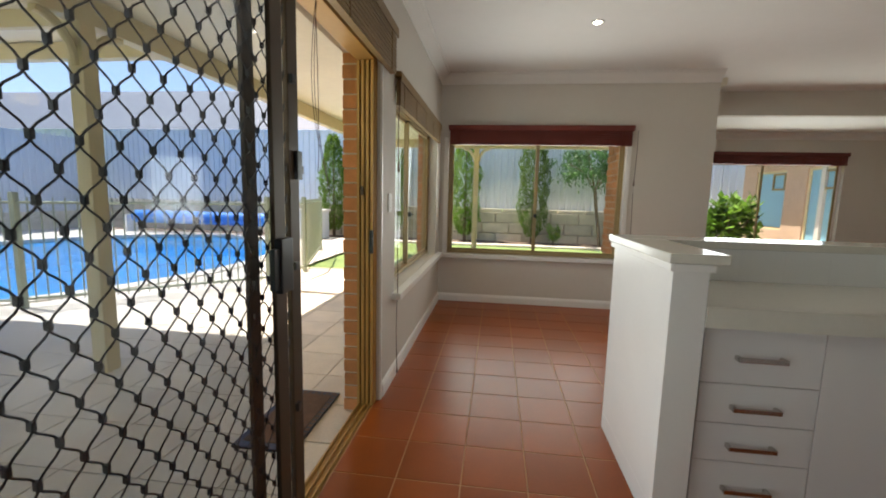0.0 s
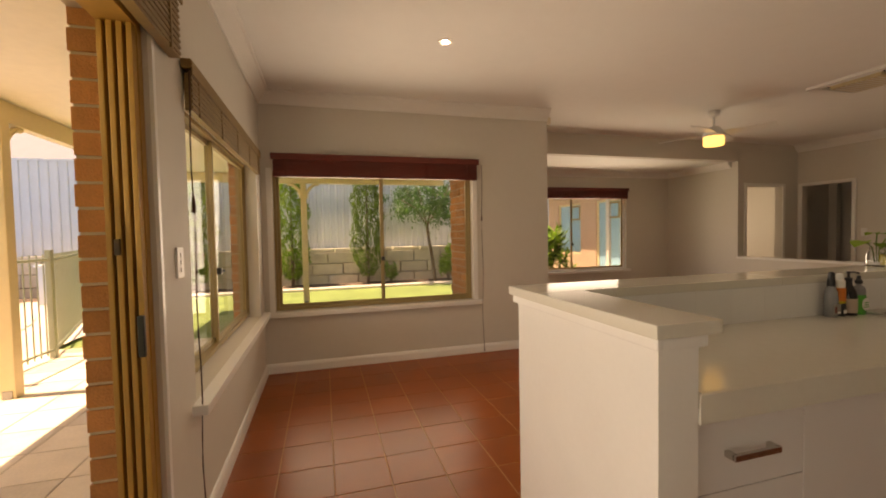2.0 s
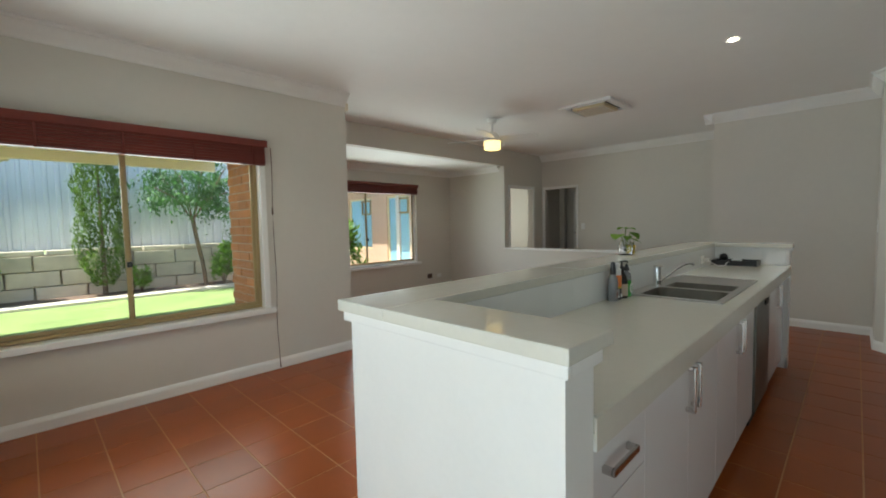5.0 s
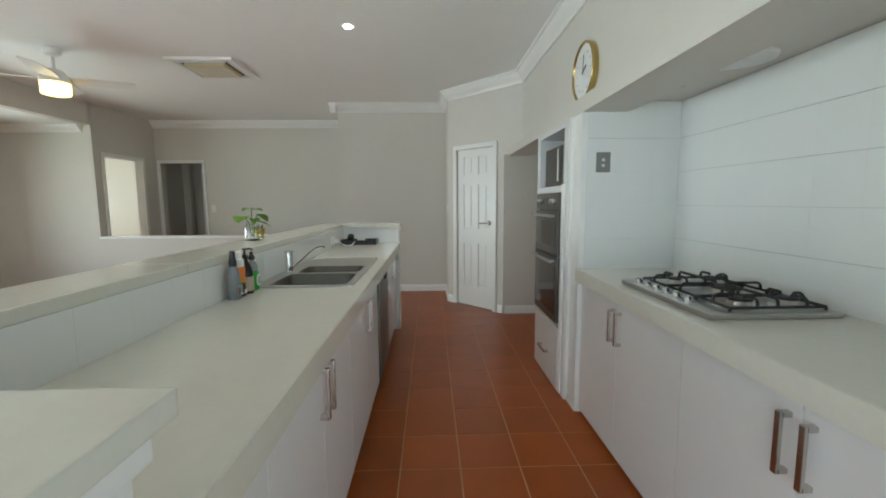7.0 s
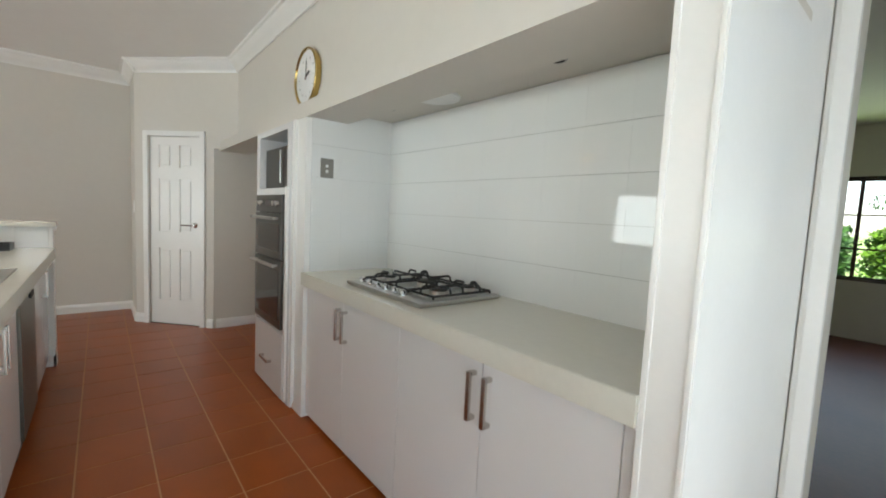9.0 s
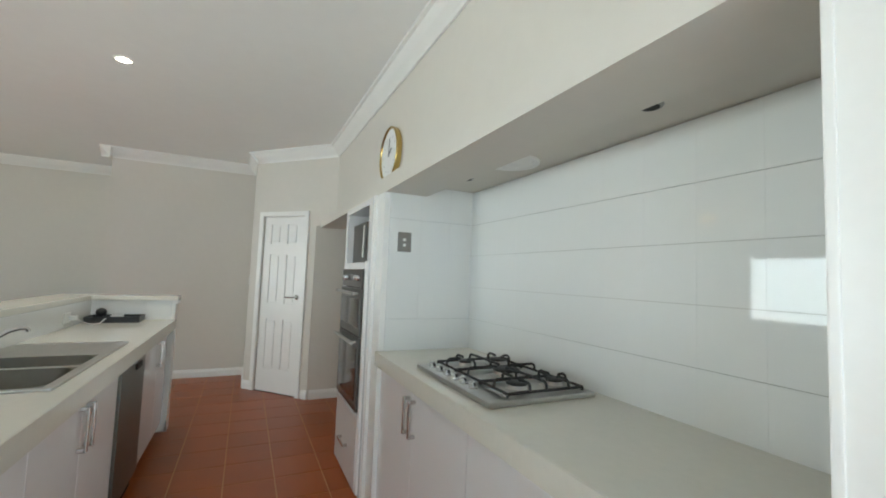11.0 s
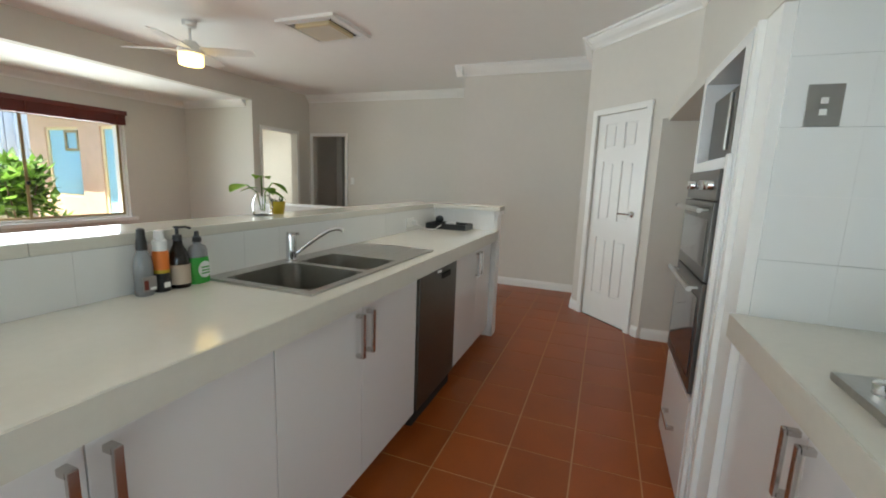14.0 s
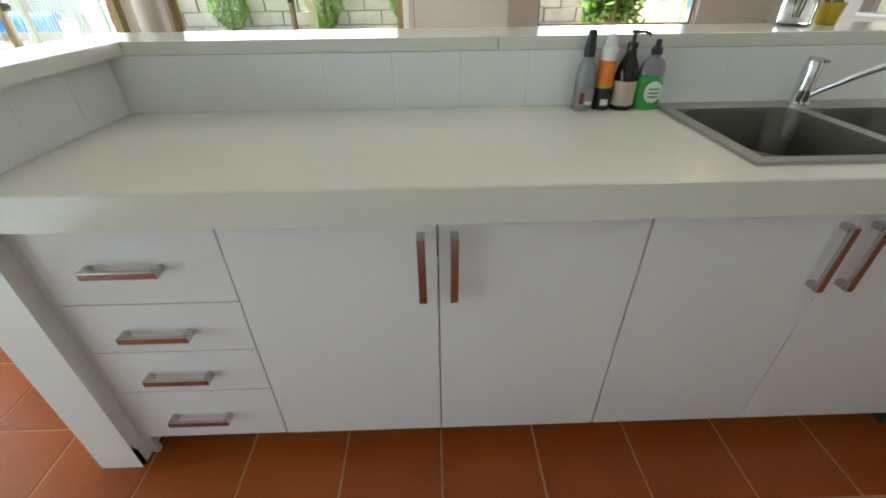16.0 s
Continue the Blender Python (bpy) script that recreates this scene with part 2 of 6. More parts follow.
def prism(profile, along, length, at):
    """A moulding: profile points (out, up) swept for length. along: degrees of the run about z; out is to the run's left."""
    bm = bmesh.new()
    a = [bm.verts.new((0, o, u)) for o, u in profile]
    b = [bm.verts.new((length, o, u)) for o, u in profile]
    n = len(profile)
    for k in range(n):
        bm.faces.new((a[k], b[k], b[(k + 1) % n], a[(k + 1) % n]))
    bm.faces.new(a[::-1])
    bm.faces.new(b)
    bmesh.ops.recalc_face_normals(bm, faces=bm.faces[:])
    bm.transform(pose(*at, 0, 0, along))
    return bm


def link(name, bm, material, smooth=False):
    me = bpy.data.meshes.new(name)
    bm.to_mesh(me)
    bm.free()
    me.materials.append(material)
    if smooth:
        for p in me.polygons:
            p.use_smooth = True
        me.set_sharp_from_angle(angle=radians(40))
    return new(name, me)


def structure(name, bm, material, label, category="", kind="structure", smooth=False):
    return tagged(link(name, bm, material, smooth), label, category or name.rstrip("_0123456789").replace("_", " "), "", kind)


def thing(name, at, label, category, group="", kind="", turn=0.0):
    """An Empty at a thing's base that parents its parts."""
    ob = new(name)
    ob.empty_display_size = 0.05
    ob.matrix_world = pose(*at, 0, 0, turn)
    return tagged(ob, label, category, group, kind)


def part(name, bm, material, parent, label="", smooth=False, local=False):
    """A bmesh in world places as one mesh under a thing or a part (local: already in the parent's own frame)."""
    if not local:
        bm.transform(root_pose(parent).inverted())
    ob = link(name, bm, material, smooth)
    ob.parent = parent
    return tagged(ob, label)


def root_pose(ob):
    while ob.parent:
        ob = ob.parent
    return ob.matrix_basis.copy()


def piece(name, me, parent, m):
    """One of many alike pieces on shared mesh data; m is in the parent's frame."""
    ob = new(name, me)
    ob.parent = parent
    ob.matrix_basis = m
    return ob


def mesh_of(name, bm, material):
    me = bpy.data.meshes.new(name)
    bm.to_mesh(me)
    bm.free()
    me.materials.append(material)
    return me


# ---- plan ----
XW, YA, CEIL = -0.235, 5.22, 2.605       # west wall, window wall, ceiling
YB, XE, YS = 7.42, 7.74, -0.10           # alcove window wall, far east wall, south wall
XH, YBULK, LOWC = 6.46, 6.12, 2.32      # half wall, bulkhead, alcove ceiling
YK, YKU = 0.78, 0.655                    # kitchen joinery wall front, wall above its ledge
XP, YP = 6.56, 1.40                      # wall east of the kitchen, pantry return
YD = 6.07                                # passage wall


def wall_with_holes(axis, at0, at1, a0, a1, z0, z1, holes):
    """A wall along x or y (axis) from a0 to a1, thick from at0 to at1, with openings (b0, b1, zb, zt)."""
    bm = bmesh.new()

    def put(u0, u1, w0, w1):
        if u1 - u0 > 1e-4 and w1 - w0 > 1e-4:
            box(bm, *((u0, u1, at0, at1) if axis == "x" else (at0, at1, u0, u1)), w0, w1)
    u = a0
    for b0, b1, zb, zt in sorted(holes):
        put(u, b0, z0, z1)
        put(b0, b1, z0, zb)
        put(b0, b1, zt, z1)
        u = b1
    put(u, a1, z0, z1)
    return bm


# floors and ceilings
structure("floor", boxes((XW - 0.02, XE + 1.6, YS, YB, -0.05, FLOOR - 0.0022)), M_GROUT, "pale orange grout bed of the terracotta tiled floor", "floor")
structure("lounge_floor", boxes((-0.9, 5.0, -5.2, YS - 0.002, -0.05, FLOOR - 0.004)), M_TIMBER, "dark polished jarrah timber floor of the lounge", "floor")
structure("ceiling", boxes((XW, XE, YS, YBULK + 0.05, CEIL, CEIL + 0.1)), M_CEIL, "flat white painted plaster ceiling", "ceiling")
structure("ceiling_alcove", boxes((2.60, XH + 0.1, YBULK + 0.05, YB, LOWC, LOWC + 0.1)), M_CEIL, "lower white ceiling over the window alcove", "ceiling")
structure("ceiling_passage", boxes((XH + 0.112, XE, YBULK + 0.0505, YD, CEIL, CEIL + 0.1)), M_CEIL, "white ceiling of the passage", "ceiling")
structure("bulkhead", boxes((2.66, XH + 0.02, YBULK - 0.06, YBULK + 0.049, LOWC, CEIL - 0.001)), M_WALL, "painted ceiling bulkhead above the window alcove", "bulkhead")
structure("ceiling_lounge", boxes((-0.9, 5.0, -5.2, YS - 0.12, 2.55, 2.65)), M_CEIL, "white lounge ceiling", "ceiling")

# west wall: slider and a wide window; outer leaf is brick
WC = (3.08, 4.95, 0.62, 1.90)
SL = (0.02, 2.72, -0.05, 2.02)
structure("wall_west", wall_with_holes("y", XW - 0.11, XW, YS - 0.12, YA + 0.25, -0.05, CEIL, [WC, SL]), M_WALL, "warm grey painted wall with slider and window", "wall")
# north wall with the big window
WA = (-0.14, 1.79, 0.60, 1.90)
structure("wall_north", wall_with_holes("x", YA, YA + 0.11, XW, 2.67, -0.05, CEIL, [WA]), M_WALL, "warm grey painted wall with sliding window", "wall")
structure("wall_alcove_west", boxes((2.56, 2.67, YA + 0.11, YB + 0.11, -0.05, CEIL)), M_WALL, "warm grey painted alcove side wall", "wall")
WB = (3.42, 5.54, 0.60, 1.90)
structure("wall_alcove_north", wall_with_holes("x", YB, YB + 0.11, 2.67, XH, -0.05, LOWC + 0.1, [WB]), M_WALL, "warm grey painted alcove wall with window", "wall")
structure("wall_alcove_east", boxes((XH, XH + 0.11, YBULK - 0.06, YB + 0.11, -0.05, CEIL)), M_WALL, "painted wall closing the alcove", "wall")
structure("wall_half", boxes((XH, XH + 0.11, 2.6, YBULK - 0.06, -0.05, 0.822)), M_WALL, "low painted dividing wall", "wall")
structure("trim_half_wall_cap", boxes((XH - 0.025, XH + 0.135, 2.6, YBULK - 0.062, 0.822, 0.854), bev=0.006), M_TRIM, "white timber cap of the low wall", "trim")
# passage behind the half wall
structure("wall_passage_north", wall_with_holes("x", YD, YD + 0.11, XH + 0.11, XE, -0.05, CEIL, [(6.64, 7.40, -0.05, 1.94)]), M_WALL, "warm grey painted passage wall with doorway", "wall")
structure("wall_east", wall_with_holes("y", XE, XE + 0.11, 2.5, YD + 0.11, -0.05, CEIL, [(5.335, 5.995, -0.05, 1.94)]), M_WALL, "pale painted wall with hall doorway", "wall")
structure("wall_kitchen_east", boxes((XP, XP + 0.11, YP, 2.86, -0.05, CEIL), (XP + 0.11, XE, 2.75, 2.86, -0.05, CEIL)), M_WALL, "cream-grey painted wall beside the pantry", "wall")
# pantry corner: return, diagonal, alcove side
DX0, DY0, DX1, DY1 = 5.92, YP, 5.288, 0.82      # run of the diagonal wall
DANG, DLEN = math.degrees(math.atan2(DY1 - DY0, DX1 - DX0)), math.hypot(DX1 - DX0, DY1 - DY0)
structure("wall_pantry_return", boxes((DX0, XP + 0.11, YP - 0.11, YP, -0.05, CEIL)), M_WALL, "painted return of the pantry corner", "wall")
dbm = wall_with_holes("x", 0.0, 0.10, 0.0, DLEN, -0.05, CEIL, [(0.155, 0.715, -0.05, 1.895)])
box(dbm, DLEN, DLEN + 0.27, 0.0, 0.10, 1.79, CEIL)
dbm.transform(pose(DX0, DY0, 0, 0, 0, DANG))
structure("wall_pantry", dbm, M_WALL, "diagonal painted wall with the pantry door", "wall")
structure("pantry_interior", boxes((5.41, 6.56, 0.02, 0.12, -0.05, CEIL), (6.56, 6.67, 0.02, 1.28, -0.05, CEIL)), M_WALL, "plain walls of the closed pantry", "wall")
structure("wall_fridge_side", boxes((5.29, 5.40, 0.02, 0.815, -0.05, 2.5)), M_WALL, "painted side of the fridge recess", "wall")

# kitchen joinery wall: wall above the ledge, ledge, recess backs and sides
structure("wall_south_upper", boxes((1.05, 5.34, YKU - 0.12, YKU, 1.80, CEIL)), M_WALL, "cream painted wall over the cooking recess", "wall")
structure("lintel_ledge", boxes((1.05, 5.34, 0.53, YK, 1.772, 1.858), (1.05, 5.34, 0.18, 0.5295, 1.832, 1.858)), M_WALL, "painted ledge over the cooking recess", "ledge")
structure("wall_south_back", boxes((1.05, 5.50, 0.02, 0.18, -0.05, 1.80)), M_WALL, "painted back of the recesses", "wall")
structure("wall_column", boxes((1.05, 1.146, YS, YK, -0.05, 1.772), (1.05, 1.17, YS, YKU, 1.858, CEIL), (1.05, 1.146, YS, 0.1795, 1.772, 1.858), (1.05, 1.146, 0.1797, 0.5295, 1.772, 1.8318)), M_TRIM, "white painted column beside the cooking recess", "wall")
structure("wall_nib", boxes((3.082, 3.262, 0.18, YK - 0.004, -0.05, 1.832)), M_TRIM, "white painted nib between recess and oven tower", "wall")
structure("nib_beads", boxes((3.205, 3.230, YK - 0.004, YK + 0.016, 0.08, 1.772), (3.238, 3.262, YK - 0.004, YK + 0.010, 0.0, 1.772), bev=0.004), M_TRIM, "white stepped beads on the nib", "trim")
structure("column_beads", boxes((1.136, 1.150, YK - 0.03, YK + 0.004, 0.0, 1.771), (1.052, 1.064, YK, YK + 0.006, 0.0, 1.771), bev=0.003), M_TRIM, "white beads on the column edges", "trim")

# south wall of the entry, with a doorway to the lounge
structure("wall_south", wall_with_holes("x", YS - 0.12, YS, XW, 1.05, -0.05, CEIL, [(0.10, 0.985, -0.05, 2.14)]), M_WALL, "painted wall with the lounge doorway", "wall")
structure("wall_south_hidden", boxes((1.17, 5.0, YS - 0.12, 0.02, -0.05, CEIL)), M_WALL, "plain wall behind the cooking recess", "wall")
bm = boxes((0.985, 1.045, YS, YS + 0.022, 0, 2.2), (0.04, 0.10, YS, YS + 0.022, 0, 2.2), (0.10, 0.985, YS, YS + 0.022, 2.14, 2.2), bev=0.005)
box(bm, 0.985, 1.03, YS + 0.022, YS + 0.03, 0, 2.19, bev=0.003)
structure("trim_lounge_architrave", bm, M_TRIM, "white moulded architrave of the lounge doorway", "architrave")

# lounge beyond the doorway
LW = (0.1, 2.7, 0.72, 1.95)
structure("wall_lounge_south", wall_with_holes("x", -5.3, -5.2, -0.9, 5.0, -0.05, 2.6, [LW]), M_WALL, "plain lounge wall with window", "wall")
structure("wall_lounge_sides", boxes((-1.0, -0.9, -5.3, YS - 0.12, -0.05, 2.6), (5.0, 5.1, -5.3, YS - 0.12, -0.05, 2.6), (-0.9, XW, YS - 0.24, YS - 0.12, -0.05, 2.6)), M_WALL, "plain lounge walls", "wall")

# rooms beyond the passage
structure("wall_back_room", boxes((6.4, 8.9, 9.0, 9.1, -0.05, CEIL), (8.85, 8.95, YD + 0.11, 9.0, -0.05, CEIL), (XH + 0.0, XH + 0.11, YB + 0.11, 9.0, -0.05, CEIL)), M_WALL, "pale walls of the room beyond the passage", "wall")
structure("ceiling_back_room", boxes((XH + 0.11, 8.9, YD + 0.11, 9.0, CEIL, CEIL + 0.1)), M_CEIL, "white ceiling of the room beyond", "ceiling")
structure("floor_back_room", boxes((XH + 0.11, XE + 1.6, YB, 9.0, -0.05, FLOOR - 0.0022)), M_GROUT, "floor of the room beyond", "floor")
structure("wall_hall", boxes((9.05, 9.15, 4.6, 6.4, -0.05, CEIL), (XE + 0.11, 9.05, 4.5, 4.6, -0.05, CEIL), (XE + 0.11, 9.05, 6.30, 6.4, -0.05, CEIL)), M_WALL, "dim painted walls of the hall", "wall")
structure("ceiling_hall", boxes((XE + 0.11, 9.05, 4.6, 6.30, CEIL - 0.1, CEIL)), M_CEIL, "white hall ceiling", "ceiling")

# cornices
COVE = [(0, 0), (0.012, 0), (0.016, 0.014), (0.030, 0.030), (0.052, 0.050), (0.072, 0.076), (0.078, 0.090), (0.096, 0.094), (0.096, 0.112), (0, 0.112)]


def cornice(p, q, z):
    d = Vector(q) - Vector(p)
    return prism(COVE, math.degrees(math.atan2(d.y, d.x)), d.length, (p[0], p[1], z))


zc = CEIL - 0.113
for k, (p, q) in enumerate([((2.67, YA - 0.001), (XW, YA - 0.001)), ((XW + 0.001, YA), (XW + 0.001, YS)), ((1.06, YKU + 0.001), (5.42, YKU + 0.001)),
                            ((5.12, 0.664), (5.93, 1.409)), ((5.86, YP + 0.001), (XP, YP + 0.001)), ((XP - 0.001, YP), (XP - 0.001, 2.955)), ((XP - 0.095, 2.861), (XE, 2.861)),
                            ((XE - 0.001, 2.86), (XE - 0.001, YD))]):
    structure("cornice_%d" % (k + 1), cornice(p, q, zc), M_TRIM, "white coved plaster cornice", "cornice")
for k, (p, q) in enumerate([((XH, YB - 0.001), (2.67, YB - 0.001)), ((XH - 0.001, YBULK + 0.05), (XH - 0.001, YB))]):
    structure("cornice_%d" % (k + 12), cornice(p, q, LOWC - 0.095), M_TRIM, "white coved plaster cornice in the alcove", "cornice")

# skirting boards
SKIRT = [(0, 0), (0.016, 0), (0.016, 0.062), (0.012, 0.075), (0.006, 0.088), (0, 0.09)]


def skirting(p, q):
    d = Vector((*q, 0)) - Vector((*p, 0))
    return prism(SKIRT, math.degrees(math.atan2(d.y, d.x)), d.length, (p[0], p[1], FLOOR))


for k, (p, q) in enumerate([((2.67, YA - 0.001), (XW, YA - 0.001)), ((XW + 0.001, YA), (XW + 0.001, 2.76)), ((XP - 0.001, YP), (XP - 0.001, 2.86)),
                            ((DX1, DY1), (5.34, 0.868)), ((5.845, 1.331), (DX0, DY0)), ((DX0, YP + 0.001), (XP, YP + 0.001)), ((5.289, 0.18), (5.289, 0.80)),
                            ((XH, YB - 0.001), (2.67, YB - 0.001)), ((XH - 0.001, 2.6), (XH - 0.001, YB)), ((1.049, YK), (1.049, YS))]):
    structure("baseboard_%d" % (k + 1), skirting(p, q), M_TRIM, "white painted skirting board", "baseboard")


# ---- windows ----
def window(name, axis, at, a0, a1, z0, z1, out, mid, label, colour=M_FRAME, sash_colour=None):
    """A two-light sliding window in an opening along axis; at: the frame's inner face, out: +1 or -1 towards outside."""
    cx = (a0 + a1) / 2
    root = thing(name, (cx, at, z0) if axis == "x" else (at, cx, z0), label, "window", "", "structure")

    def b(bm, u0, u1, d0, d1, w0, w1, bev=0.004):
        d0, d1 = sorted((at + out * d0, at + out * d1))
        box(bm, *((u0, u1, d0, d1) if axis == "x" else (d0, d1, u0, u1)), w0, w1, bev=bev)
    f = bmesh.new()
    b(f, a0, a1, 0, 0.07, z0, z0 + 0.024)
    b(f, a0, a1, 0, 0.07, z1 - 0.024, z1)
    b(f, a0, a0 + 0.024, 0, 0.07, z0 + 0.024, z1 - 0.024)
    b(f, a1 - 0.024, a1, 0, 0.07, z0 + 0.024, z1 - 0.024)
    part("window_frame", f, colour, root)
    for s0, s1, d in ((a0 + 0.025, mid + 0.020, 0.036), (mid - 0.020, a1 - 0.025, 0.012)):
        s = bmesh.new()
        w = 0.027
        b(s, s0, s1, d, d + 0.02, z0 + 0.025, z0 + 0.025 + w, 0.003)
        b(s, s0, s1, d, d + 0.02, z1 - 0.025 - w, z1 - 0.025, 0.003)
        b(s, s0, s0 + w, d, d + 0.02, z0 + 0.025 + w, z1 - 0.025 - w, 0.003)
        b(s, s1 - w, s1, d, d + 0.02, z0 + 0.025 + w, z1 - 0.025 - w, 0.003)
        sash = part("sash", s, sash_colour or colour, root)
        g = bmesh.new()
        b(g, s0 + w, s1 - w, d + 0.008, d + 0.011, z0 + 0.025 + w, z1 - 0.025 - w, 0)
        pane = part("pane", g, M_PANE, sash, "clear window glass")
        pane.visible_shadow = False
    lt = bmesh.new()
    b(lt, mid - 0.016, mid + 0.016, -0.016, 0.012, z0 + 0.435, z0 + 0.475, 0.004)
    b(lt, mid - 0.006, mid + 0.006, -0.032, -0.014, z0 + 0.45, z0 + 0.462, 0.003)
    part("latch", lt, M_BLACK, root, "small black window latch")
    return root


window("window_1", "x", YA + 0.055, WA[0], WA[1], WA[2] + 0.005, WA[3], 1, 0.86, "bronze aluminium sliding window over the garden")
window("window_2", "y", XW - 0.085, WC[0], WC[1], WC[2] + 0.02, WC[3], -1, 3.95, "bronze aluminium sliding window beside the slider")
window("window_3", "x", YB + 0.06, WB[0], WB[1], WB[2] + 0.005, WB[3], 1, 4.47, "pale aluminium sliding window of the alcove", colour=M_TRIM, sash_colour=M_FRAME)
window("window_4", "x", -5.22, LW[0], LW[1], LW[2], LW[3], -1, 1.45, "dark framed lounge window with leafy garden outside", colour=M_BRONZE)
for x in (0.75, 2.05):
    structure("window_bar_%d" % (x > 1), boxes((x - 0.012, x + 0.012, -5.245, -5.23, LW[2] + 0.03, LW[3] - 0.03)), M_BRONZE, "slim dark glazing bar", "glazing bar")
for z in (1.1, 1.5):
    structure("window_bar_%d" % (z * 10), boxes((LW[0] + 0.04, LW[1] - 0.04, -5.252, -5.246, z - 0.01, z + 0.01)), M_BRONZE, "slim dark glazing bar", "glazing bar")
# sills
structure("window_sill_1", boxes((XW + 0.05, 1.885, YA - 0.045, YA + 0.054, 0.555, 0.598), bev=0.006), M_TRIM, "white timber window sill", "window sill")
structure("window_sill_2", boxes((XW - 0.084, XW + 0.06, 3.02, 5.17, 0.575, 0.618), bev=0.006), M_TRIM, "white timber window sill", "window sill")
structure("window_sill_3", boxes((3.34, 5.61, YB - 0.045, YB + 0.055, 0.555, 0.598), bev=0.006), M_TRIM, "white timber window sill", "window sill")
bm = boxes((1.793, 1.84, YA - 0.012, YA, 0.60, 1.92), (-0.19, -0.143, YA - 0.012, YA, 0.60, 1.92), bev=0.003)
structure("trim_window", bm, M_TRIM, "white window reveal trim", "trim")


# ---- daylight through the openings ----
def daylight(name, at, aim, w, h, watts, colour=(0.86, 0.97, 0.97)):
    ob = new(name, bpy.data.lights.new(name, "AREA"))
    ob.data.shape, ob.data.size, ob.data.size_y = "RECTANGLE", w, h
    ob.data.energy, ob.data.color, ob.data.spread = watts, colour, radians(140)
    ob.matrix_world = look(at, aim)
    return ob


daylight("daylight_north", (0.82, YA + 0.03, 1.24), (0.82, 0, 2.5), 1.8, 1.2, 25 * DAY)
daylight("daylight_west", (XW - 0.06, 4.0, 1.26), (5, 4.0, 2.5), 1.75, 1.2, 11 * DAY)
daylight("daylight_alcove", (4.44, YB + 0.03, 1.25), (4.44, 0, 1.5), 1.9, 1.2, 41 * DAY)
daylight("daylight_slider", (XW + 0.02, 1.4, 1.0), (5, 1.4, 2.2), 2.5, 1.9, 20 * DAY)
daylight("daylight_lounge", (1.4, -5.19, 1.35), (1.4, 0, 1.3), 2.4, 1.2, 8 * DAY)
# added lamp before a solid wall, brightens the room beyond; no window here
daylight("daylight_back_room", (7.6, 8.9, 1.4), (7.6, 5, 1.2), 1.5, 1.2, 34 * DAY, (0.92, 1.0, 0.94))


# ---- kitchen joinery ----
def bar_handle(parent, x, y, z, length, upright, out):
    """A flat bowed bar pull; out: +1 if it stands off towards +y."""
    bm = bmesh.new()
    h = length / 2
    w, stand = 0.0085, 0.028 * out
    y0, y1 = sorted((y + stand - 0.006 * out, y + stand + 0.004 * out))
    f0, f1 = sorted((y, y + stand))
    if upright:
        box(bm, x - w, x + w, y0, y1, z - h, z + h, 0.002)
        for s in (-1, 1):
            box(bm, x - w, x + w, f0, f1, z + s * (h - 0.007) - 0.007, z + s * (h - 0.007) + 0.007, 0.002)
    else:
        box(bm, x - h, x + h, y0, y1, z - w, z + w, 0.002)
        for s in (-1, 1):
            box(bm, x + s * (h - 0.007) - 0.007, x + s * (h - 0.007) + 0.007, f0, f1, z - w, z + w, 0.002)
    return part("handle", bm, M_HANDLE, parent, "satin nickel bar handle")


YF = 1.967      # door fronts of the peninsula


def pen_doors(name, x0, xm, x1, label, group):
    root = thing(name, ((x0 + x1) / 2, YF + 0.24, FLOOR), label, "cabinet", group)
    part("body", boxes((x0 + 0.001, x1 - 0.001, YF + 0.019, 2.44, 0.116, 0.71)), M_CARC, root)
    part("kickboard", boxes((x0, x1, YF + 0.062, YF + 0.078, FLOOR, 0.116)), M_CARC, root)
    for a, b, hx in ((x0, xm, xm - 0.034), (xm, x1, xm + 0.034)):
        d = part("door", boxes((a + 0.0015, b - 0.0015, YF, YF + 0.018, 0.116, 0.815), bev=0.0015), M_CAB, root)
        bar_handle(d, hx, YF, 0.700, 0.165, True, -1)
    return root


du = thing("drawer_unit", (1.36, YF + 0.24, FLOOR), "white laminate four-drawer kitchen unit with bar handles", "drawer unit")
part("body", boxes((1.172, 1.568, YF + 0.019, 2.44, 0.116, 0.828)), M_CARC, du)
part("kickboard", boxes((1.172, 1.568, YF + 0.062, YF + 0.078, FLOOR, 0.116)), M_CARC, du)
for z0, z1, zh in ((0.613, 0.815, 0.712), (0.462, 0.610, 0.527), (0.315, 0.459, 0.380), (0.118, 0.312, 0.212)):
    d = part("drawer", boxes((1.174, 1.5675, YF, YF + 0.018, z0, z1), bev=0.0015), M_CAB, du)
    bar_handle(d, 1.36, YF, zh, 0.16, False, -1)
pen_doors("base_cabinet", 1.569, 2.014, 2.454, "white laminate two-door base cabinet with bar handles", "peninsula cabinets")
pen_doors("base_cabinet", 2.455, 2.893, 3.372, "white laminate two-door sink cabinet with bar handles", "peninsula cabinets")
pen_doors("base_cabinet", 3.915, 4.385, 4.755, "white laminate two-door end cabinet with bar handles", "peninsula cabinets")
part("filler", boxes((1.1505, 1.172, YF + 0.004, YF + 0.02, FLOOR, 0.828)), M_CARC, du)

